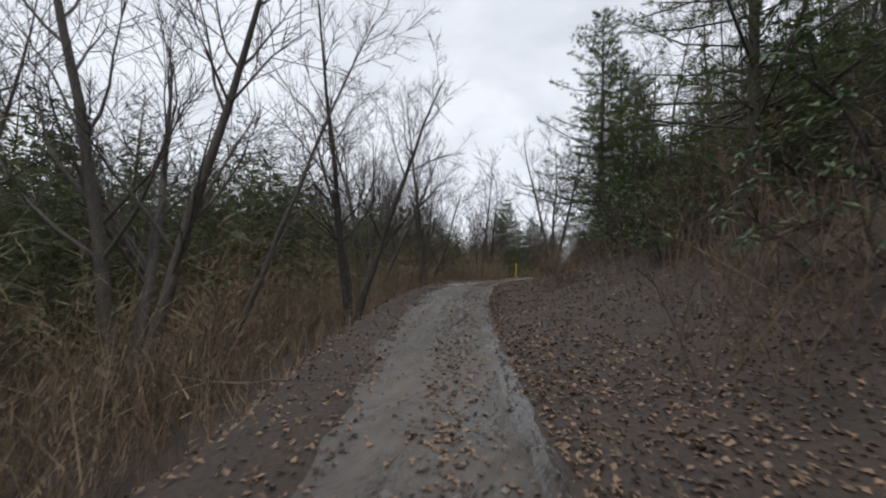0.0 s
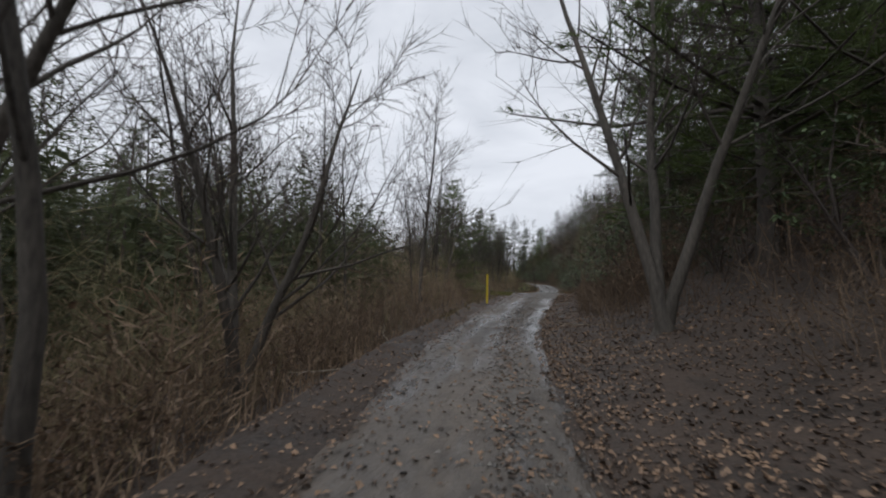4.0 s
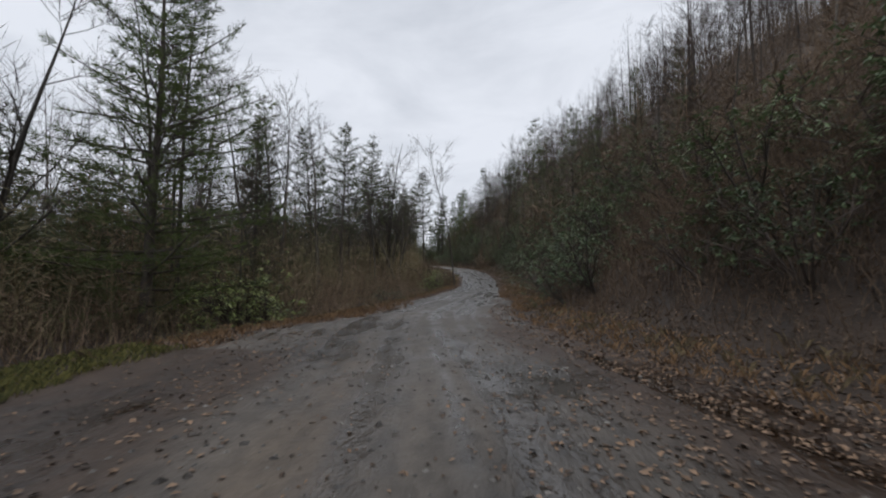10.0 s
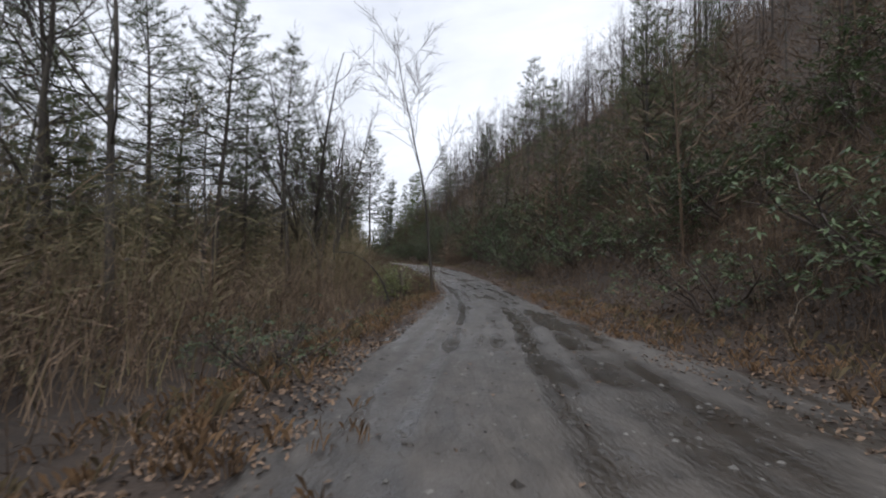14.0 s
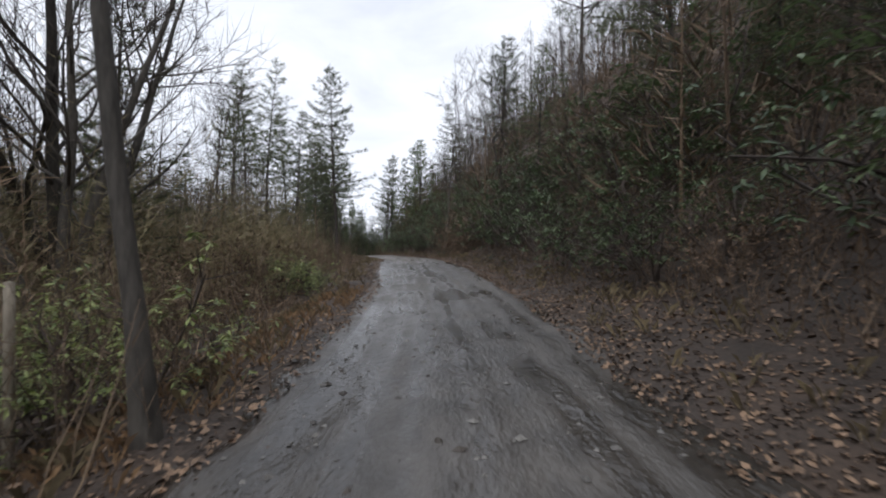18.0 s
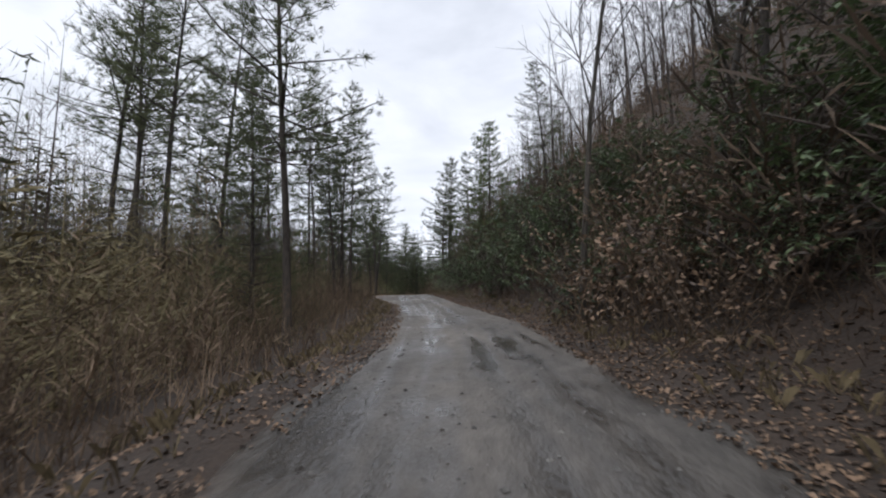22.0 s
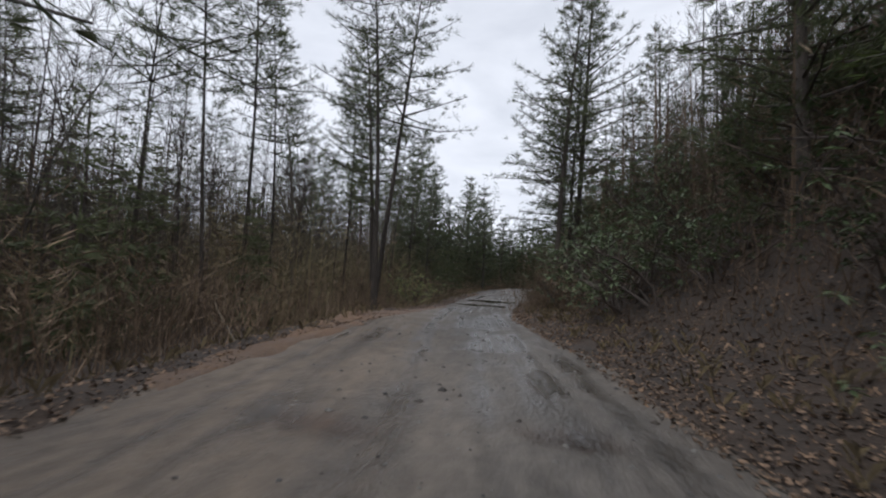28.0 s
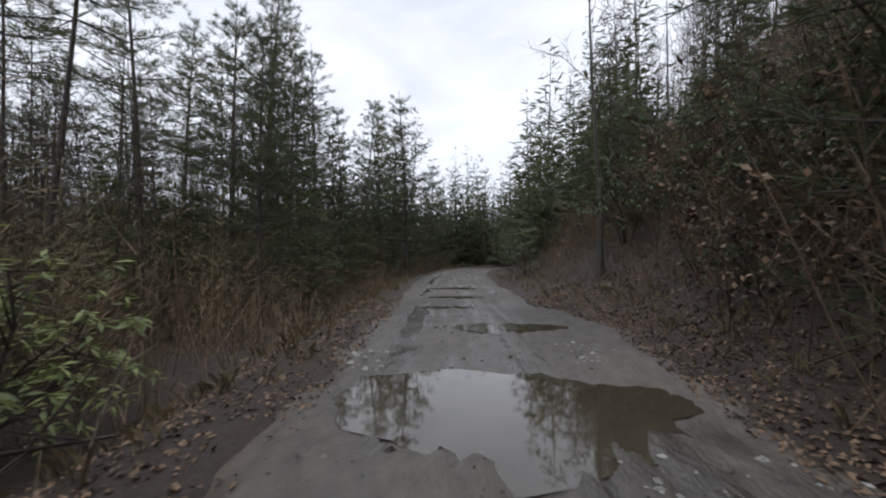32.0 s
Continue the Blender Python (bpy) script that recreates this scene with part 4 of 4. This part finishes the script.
scatter(["slim0", "slim1", "hill0", "slim0"], 26, 190, 240, 7, 22, -1, 1.8, (0.85, 1.2), seed=45)
scatter(["full0", "full1", "far_pine0", "far_pine1"], 20, 226, 300, 4, 36, -1, 3.0, (0.9, 1.4), seed=17)
scatter(FAR, 36, 60, 330, 28, 75, -1, 3.0, (0.8, 1.2), seed=18)
scatter(HILL, 165, 45, 290, 8, 50, 1, 1.5, (0.75, 1.25), 0.8, 0.06, seed=19)
scatter(HILL + BARE, 20, -5, 48, 9, 40, 1, 2.4, (0.8, 1.2), seed=20)
scatter(["full0", "full1", "hill0", "bushy"], 15, 6, 52, 8, 22, 1, 2.6, (0.8, 1.2), seed=21)
scatter(["pine0", "full0", "full1"], 14, 108, 150, 5, 18, 1, 3.0, (0.6, 0.95), seed=22)
scatter(["pine0", "full1", "full0"], 14, 186, 260, 5, 18, 1, 3.0, (0.6, 1.0), seed=23)
scatter(FAR, 12, 262, 330, -3, 14, 1, 3.0, (0.8, 1.2), seed=35)
scatter(FAR, 10, 270, 330, -3, 14, -1, 3.0, (0.9, 1.3), seed=36)
scatter(RHODO, 46, 138, 190, 3.2, 11, 1, 1.0, (0.9, 1.7), 1.0, 0.1, seed=61)
scatter(RHODO, 20, 190, 230, 3.2, 11, 1, 1.0, (0.9, 1.7), 1.0, 0.1, seed=62)
scatter(RHODO, 24, 44, 68, 3, 9, 1, 1.1, (1.1, 1.9), 1.0, 0.1, seed=43)
scatter(RHODO, 14, 72, 99, 3, 10, 1, 1.2, (0.9, 1.7), 1.0, 0.1, seed=46)
scatter(RHODO, 9, 152, 182, 2.0, 9, 1, 1.2, (0.9, 1.6), 1.0, 0.1, seed=44)
scatter(RHODO, 40, 100, 152, 1.8, 9, 1, 1.2, (0.9, 1.7), 1.0, 0.1, seed=41)
scatter(RHODO, 20, 182, 216, 2.0, 9, 1, 1.2, (0.9, 1.6), 1.0, 0.1, seed=42)
scatter(RHODO, 115, 52, 250, 1.8, 13, 1, 1.2, (0.8, 1.7), 1.1, 0.1, seed=24)
scatter(RHODO, 40, -2, 46, 5, 13, 1, 1.1, (0.9, 1.7), 1.1, 0.1, seed=25)
scatter(BRUSH, 70, -8, 262, 2.4, 9, 1, 1.1, (0.7, 1.25), 1.1, 0.12, seed=26)
scatter(BRUSH, 125, -8, 262, 2.7, 7.5, -1, 1.0, (0.75, 1.35), 1.2, 0.12, seed=27)
for x, y, s in ((-20.0, 89.6, 1.75), (-21.6, 91.4, 1.2), (-32.5, 211.6, 1.5), (-33.8, 212.6, 0.9), (-15.6, 130, 0.85), (-16.4, 132, 0.9), (-16, 134, 0.8), (-17.4, 131, 1), (-15.4, 128.2, 0.7), (-14, 115.3, 1), (-13.1, 115.8, 0.9)):
    place("laurel", x, y, s)
for x, y, s in ((-8.0, 147.5, 1.5), (-7.6, 150.0, 1.7), (-7.2, 152.6, 1.6), (-6.4, 148.6, 1.8), (-5.6, 151.4, 1.9), (-21.6, 214.6, 1.5), (-20.6, 217.2, 1.6)):
    place("leafy", x, y, s, label="tall reddish brown brush with withered leaves")
for x, y, s in ((-12.3, 113.2, 0.7), (-12.6, 114.7, 0.8), (-12.0, 115.7, 0.7), (-23.2, 203.6, 0.9), (-22.9, 206.0, 1.1), (-22.7, 208.4, 1.25), (-22.4, 211.6, 1.2), (-21.9, 206.9, 1.4), (-21.6, 209.8, 1.5)):
    place("brush%d" % (round(y) % 4), x, y, s)
for x, y, s in ((-2.0, 67.8, 1.6), (-1.0, 70.0, 1.5), (-14.8, 96.8, 0.6)):
    place(random.choice(RHODO), x, y, s)


# evergreens along the bank above the pale stretch of road
for k in range(13):
    y = 147.0 + 3.1 * k
    for e, size in ((3.6 + 0.8 * math.sin(k * 2.3), 1.25), (6.6 + math.sin(k * 1.7), 1.6)):
        place(RHODO[k % 3], float(road_x(y) + half_right(y)) + e, y + 0.6 * math.sin(k * 5.1), size + 0.25 * math.sin(k * 3.9))


# ---- fallen leaves, stones and grass ----
def scatter_mesh(name, rng, pts, size, material, label, category, flat=0.35):
    """Many small bent quads in one mesh."""
    n = len(pts)
    s = size[0] + (size[1] - size[0]) * rng.random(n)
    a = rng.random(n) * math.tau
    u = np.stack([np.cos(a), np.sin(a), rng.normal(0, flat, n)], -1)
    v = np.stack([-np.sin(a), np.cos(a), rng.normal(0, flat, n)], -1) * (0.55 + 0.3 * rng.random(n))[:, None]
    c = pts + np.array([0, 0, 0.012])
    corners = np.stack([c - u * s[:, None] / 2, c + v * s[:, None] / 2 + [0, 0, 0.01], c + u * s[:, None] / 2, c - v * s[:, None] / 2 + [0, 0, 0.012]], 1)
    ob = mesh_object(name, corners.reshape(-1, 3).tolist(), (np.arange(n)[:, None] * 4 + np.arange(4)).tolist(), material, None, False)
    return tagged(ob, label, category, kind="stuff")


def strip_points(n, y0, y1, e0, e1, side, power=1.0, gaps=-0.55):
    y = y0 + (y1 - y0) * lr_.random(n)
    e = e0 + (e1 - e0) * lr_.random(n) ** power
    x = road_x(y) + (half_right(y) + e if side > 0 else -half_left(y) - e)
    keep = vnoise(x * 0.5, y * 0.5, 30) + 0.6 * vnoise(x * 1.7, y * 1.7, 31) > gaps - 0.4 * lr_.random(n)
    x, y = x[keep], y[keep]
    d = x - road_x(y)
    over = np.maximum(ground_z(x, y), np.where((d < half_right(y) + 0.1) & (-d < half_left(y) + 0.1), road_z(y) + track_z(d, y), -99))
    return np.stack([x, y, over], -1)


litter = np.concatenate([strip_points(60000, -4, 225, -0.3, 4.0, 1, 1.3), strip_points(34000, -4, 60, -0.1, 6.5, 1, 1.5, -0.9), strip_points(6500, 80, 93, -0.9, 1.5, -1, 1.0, -0.8), strip_points(9000, 70, 98, -1.3, 2.0, 1, 1.0, -0.7), strip_points(4000, 89, 101, -0.35, 1.5, -1, 1.0, -0.8), strip_points(34000, 100, 225, -0.4, 1.9, 1, 1.0, -0.8), strip_points(14000, 100, 225, -0.4, 1.2, -1, 1.0, -0.7), strip_points(16000, 50, 225, 2, 11, 1, 1.0, -1.0), strip_points(38000, -4, 225, -0.3, 2.6, -1, 1.2)])
scatter_mesh("leaf_litter", lr_, litter, (0.035, 0.09), M_LEAF, "fallen brown and tan oak leaves along the verge", "leaves")


scatter_mesh("slope_leaves", lr_, strip_points(52000, 46, 225, 2.0, 16, 1, 1.2, -1.1), (0.06, 0.16), M_LEAF, "brown fallen leaves caught over the steep bank", "leaves", 0.5)


def road_points(n, y0, y1, c, w):
    y = y0 + (y1 - y0) * lr_.random(n)
    d = lr_.normal(c, w, n)
    ok = (d < half_right(y)) & (-d < half_left(y))
    y, d = y[ok], d[ok]
    return np.stack([road_x(y) + d, y, road_z(y) + track_z(d, y)], -1)


scatter_mesh("track_leaves", lr_, np.concatenate([road_points(6500, -4, 62, 0.0, 0.30), road_points(3000, -4, 60, -1.5, 0.4), road_points(2600, 57, 84, 3.0, 1.3), road_points(2400, 54, 76, 2.0, 0.8), road_points(2400, 57, 84, -3.4, 1.1), road_points(300, 84, 110, 0, 3)]), (0.04, 0.10), M_LEAF, "wet leaves on the crown of the track", "leaves", 0.2)


def stones(name, pts, size, label):
    """Rough stones: flattened, uneven octahedra in one mesh."""
    n = len(pts)
    dirs = np.array([(1, 0, -0.1), (0.3, 1, -0.1), (-1, 0.2, -0.1), (-0.2, -1, 0), (0.1, 0.15, 0.5)])
    f = [(0, 1, 4), (1, 2, 4), (2, 3, 4), (3, 0, 4), (0, 3, 2, 1)]
    s = size[0] + (size[1] - size[0]) * lr_.random(n) ** 3
    a = lr_.random(n) * math.tau
    rot = np.stack([np.stack([np.cos(a), -np.sin(a), 0 * a], -1), np.stack([np.sin(a), np.cos(a), 0 * a], -1), np.stack([0 * a, 0 * a, 1 + 0 * a], -1)], 1)
    v = dirs[None] * (0.7 + 0.6 * lr_.random((n, 5, 1))) * s[:, None, None]
    v = np.einsum("nij,nkj->nki", rot, v) + pts[:, None] + np.array([0, 0, 0.004])
    ob = mesh_object(name, v.reshape(-1, 3).tolist(), [tuple(5 * k + i for i in t) for k in range(n) for t in f], M_STONE, None, False)
    return tagged(ob, label, "stones", kind="stuff")


clods = stones("mud_clods", np.concatenate([road_points(900, 76, 130, 0.3, 2.2), road_points(1000, 130, 235, 0.2, 1.6), road_points(500, 58, 80, 0, 2.5)]), (0.012, 0.07), "dark wet clods of mud thrown up on the road")
clods.data.materials[0] = M_MUD
stones("gravel", np.concatenate([road_points(5200, -4, 62, 0.05, 0.33), road_points(1500, -4, 62, 0.0, 1.0), road_points(2000, 58, 76, 0.3, 1.8), road_points(5000, 76, 125, 0.3, 2.2), road_points(6500, 120, 235, 0.2, 1.5)]), (0.008, 0.05), "broken grey stones and gravel pressed into the mud")


stones("broken_stones", np.concatenate([road_points(4600, 54, 65, 0.75, 0.75), road_points(1200, 64, 72, 0.9, 0.8), road_points(700, 57, 70, 3.0, 1.5), road_points(900, 40, 55, 0.1, 0.25)]), (0.02, 0.11), "flat broken grey stones crowding the middle of the road")


def grass(name, pts, size, material, label):
    n = len(pts)
    v, f = [], []
    rng = random.Random(9)
    for k, p in enumerate(pts.tolist()):
        for b in range(6):
            a = rng.random() * math.tau
            h = rnd(rng, *size)
            o = Vector(p) + Vector((rng.gauss(0, 0.05), rng.gauss(0, 0.05), 0))
            w = Vector((math.cos(a), math.sin(a), 0))
            s = Vector((-w.y, w.x, 0)) * 0.006
            i = len(v)
            v += [tuple(o - s), tuple(o + s), tuple(o + w * h * 0.25 + Vector((0, 0, h * 0.7)) + s * 0.7), tuple(o + w * h * 0.6 + Vector((0, 0, h * 0.85)))]
            f += [(i, i + 1, i + 2), (i, i + 2, i + 3)]
    ob = mesh_object(name, v, f, material, None, False)
    return tagged(ob, label, "grass", kind="stuff")


grass("verge_grass", strip_points(3600, 56, 80, -0.5, 2.4, -1), (0.06, 0.2), M_GREEN, "yellow-green grass on the verge of the clearing")
grass("dry_grass", np.concatenate([strip_points(1500, 40, 240, 0.3, 2.2, -1), strip_points(900, 60, 240, 0.3, 2.2, 1)]), (0.10, 0.32), M_GRASS, "pale dry winter grass along the verge")

grass("bent_grass", np.concatenate([strip_points(1500, 86, 126, 0.1, 2.6, -1), strip_points(420, 80, 95, -0.9, 1.0, -1), strip_points(900, 72, 112, -0.3, 1.8, 1)]), (0.06, 0.22), M_STRAW, "bent rusty tan dead grass along the verge")
pale = stones("pale_stones", np.concatenate([road_points(40, 214.6, 216.2, -1.25, 0.2), road_points(40, 215.2, 216.6, 2.3, 0.25), road_points(20, 211.4, 212.2, 1.9, 0.5)]), (0.02, 0.07), "pale broken stones at the edge of the puddles")
pale.data.materials[0] = M_PALE

# ---- marker posts ----
def marker_post(x, y):
    top = root("marker_post", "yellow marker post with a black cap beside the track", "post")
    sh = Shape()
    sh.tube([Vector((0, 0, -0.3)), Vector((0.01, 0, 0.8)), Vector((0.015, 0, 1.66))], [0.057, 0.057, 0.057], 14)
    sh.made("post", M_YELLOW, top)
    cap = Shape()
    cap.tube([Vector((0.015, 0, 1.64)), Vector((0.015, 0, 1.68)), Vector((0.016, 0, 1.705)), Vector((0.016, 0, 1.71))], [0.063, 0.063, 0.05, 0.005], 14)
    cap.made("cap", M_BLACK, top)
    top.location = (x, y, gz1(x, y))


marker_post(-11.53, 49.15)


# ---- bare clay on the verge ----
def clay_patch(y0, y1, side, reach, label):
    ys = np.arange(y0, y1, 0.3)
    us = np.linspace(0, 1, 14)
    a, b = np.meshgrid(ys, us, indexing="ij")
    wide = reach * np.sin(np.pi * (a - y0) / (y1 - y0)) ** 0.5 * (0.75 + 0.35 * vnoise(a * 0.5, a * 0, 50))
    e = -0.5 + wide * b
    x = road_x(a) + (half_right(a) + e if side > 0 else -half_left(a) - e)
    rim = np.clip(np.minimum(b, 1 - b) * 6, 0, 1) * np.clip(np.minimum(a - y0, y1 - a), 0, 1)
    z = ground_z(x, a) + 0.235 * np.clip(-e / 0.6, 0, 1) + 0.02 * rim - 0.08 * (1 - rim) + 0.03 * vnoise(x * 2.5, a * 2.5, 51)
    ob = mesh_object("clay_verge", np.stack([x, a, z], -1).reshape(-1, 3).tolist(), grid_faces(*a.shape), M_CLAY)
    tagged(ob, label, "ground", kind="structure")


clay_patch(185, 205, -1, 2.1, "bare orange clay verge washed by rain")

# ---- fallen sticks ----
def stick(seed, length, radius=0.018, name="fallen_branch", label="pale weathered fallen branch lying on the verge"):
    rng = random.Random(seed)
    top = root(name, label, "branch")
    sh = Shape()
    pts, radii = grow(rng, Vector((0, 0, 0)), Vector((1, 0.1, 0.08)), length, radius, 6, 0.10, 0.0, 0.35)
    sh.tube(pts, radii, 6)
    sh.made("limb", M_WOOD, top)
    for k in (2, 4):
        tw = Shape()
        tp, tr = grow(rng, pts[k], side_way(rng, Vector((1, 0, 0)), 0.8), length * 0.3, radius * 0.5, 3, 0.15, 0.02, 0.4)
        tw.tube(tp, tr, 4)
        tw.made("twig", M_WOOD, top)
    return top


for n_ in range(3):
    TEMPLATES["stick%d" % n_] = stick(700 + n_, 1.4 + 0.5 * n_)
TEMPLATES["stem"] = stick(720, 1.25, 0.011, "dead_stem", "pale bare dead stem standing bent in the verge")
rng_ = random.Random(77)
for n_ in range(34):
    y = rnd(rng_, 2, 225)
    side = rng_.choice((-1, 1))
    e = rnd(rng_, 0.9, 2.8)
    x = float(road_x(y) + (half_right(y) + e if side > 0 else -half_left(y) - e))
    ob = place("stick%d" % (n_ % 3), x, y, rnd(rng_, 0.4, 0.9), rng_.random() * math.tau, (0, 0), -0.03)
place("stick2", -14.4, 91.2, 0.9, 2.4, (0, 0), -0.05)
for x, y, turn, rise in ((-14.4, 130.5, 2.6, 0.95), (-15.7, 129.7, 1, 1.35), (-15.2, 132.3, 2.4, 1.1), (-7.3, 133.6, 0.4, 0.9), (-29.7, 211.5, 0.6, 1.2), (-27.4, 188.9, 2.8, 0.6), (-2.4, 113.9, 0.3, 0.15), (-17.7, 65.3, 2.2, 1.2), (-18.9, 86.8, 1, 1.3)):
    place("stem", x, y, 1.0, turn, (0, -rise), 0.05)


def wooden_post(x, y, height, label):
    top = root("wooden_post", label, "post")
    sh = Shape()
    foot = gz1(x, y) - float(road_z(y)) - 0.2
    sh.tube([Vector((0, 0, foot)), Vector((0.01, 0, height * 0.5)), Vector((0.0, 0.01, height)), Vector((0.0, 0.01, height + 0.01))], [0.05, 0.048, 0.045, 0.01], 9)
    sh.made("post", M_WOOD, top)
    top.location = (x, y, float(road_z(y)))


wooden_post(-13.50, 115.00, 1.28, "weathered wooden marker post beside the bend")


# ---- bent stems ----
def arched_stem(x, y, turn, reach, rise, radius, material, name, label):
    """A long stem that bends over in an arch from its foot."""
    top = root(name, label, "branch")
    sh = Shape()
    pts = [Vector((reach * (1 - math.cos(k * 0.17)), 0.03 * math.sin(k * 1.7), rise * math.sin(k * 0.17) - 0.1)) for k in range(11)]
    sh.tube(pts, [radius * (1 - 0.075 * k) for k in range(11)], 7)
    sh.made("stem", material, top)
    for k in (4, 6, 8):
        tw = Shape()
        tw.twig(pts[k], Vector((0.5, 0.4 * (-1) ** k, 0.8)).normalized(), 0.45 * rise * 0.5, radius * 0.3)
        tw.made("twig", material, top)
    top.matrix_basis = pose(x, y, gz1(x, y), 0, 0, turn)


arched_stem(-13.6, 106.2, 175, 1.9, 2.3, 0.035, M_BARK, "bent_sapling", "dark leafless sapling bent over in an arch beside the road")
arched_stem(-4.9, 98.6, 20, 1.3, 0.9, 0.014, M_WOOD, "bent_branch", "pale thin dead branch arching out of the brush")
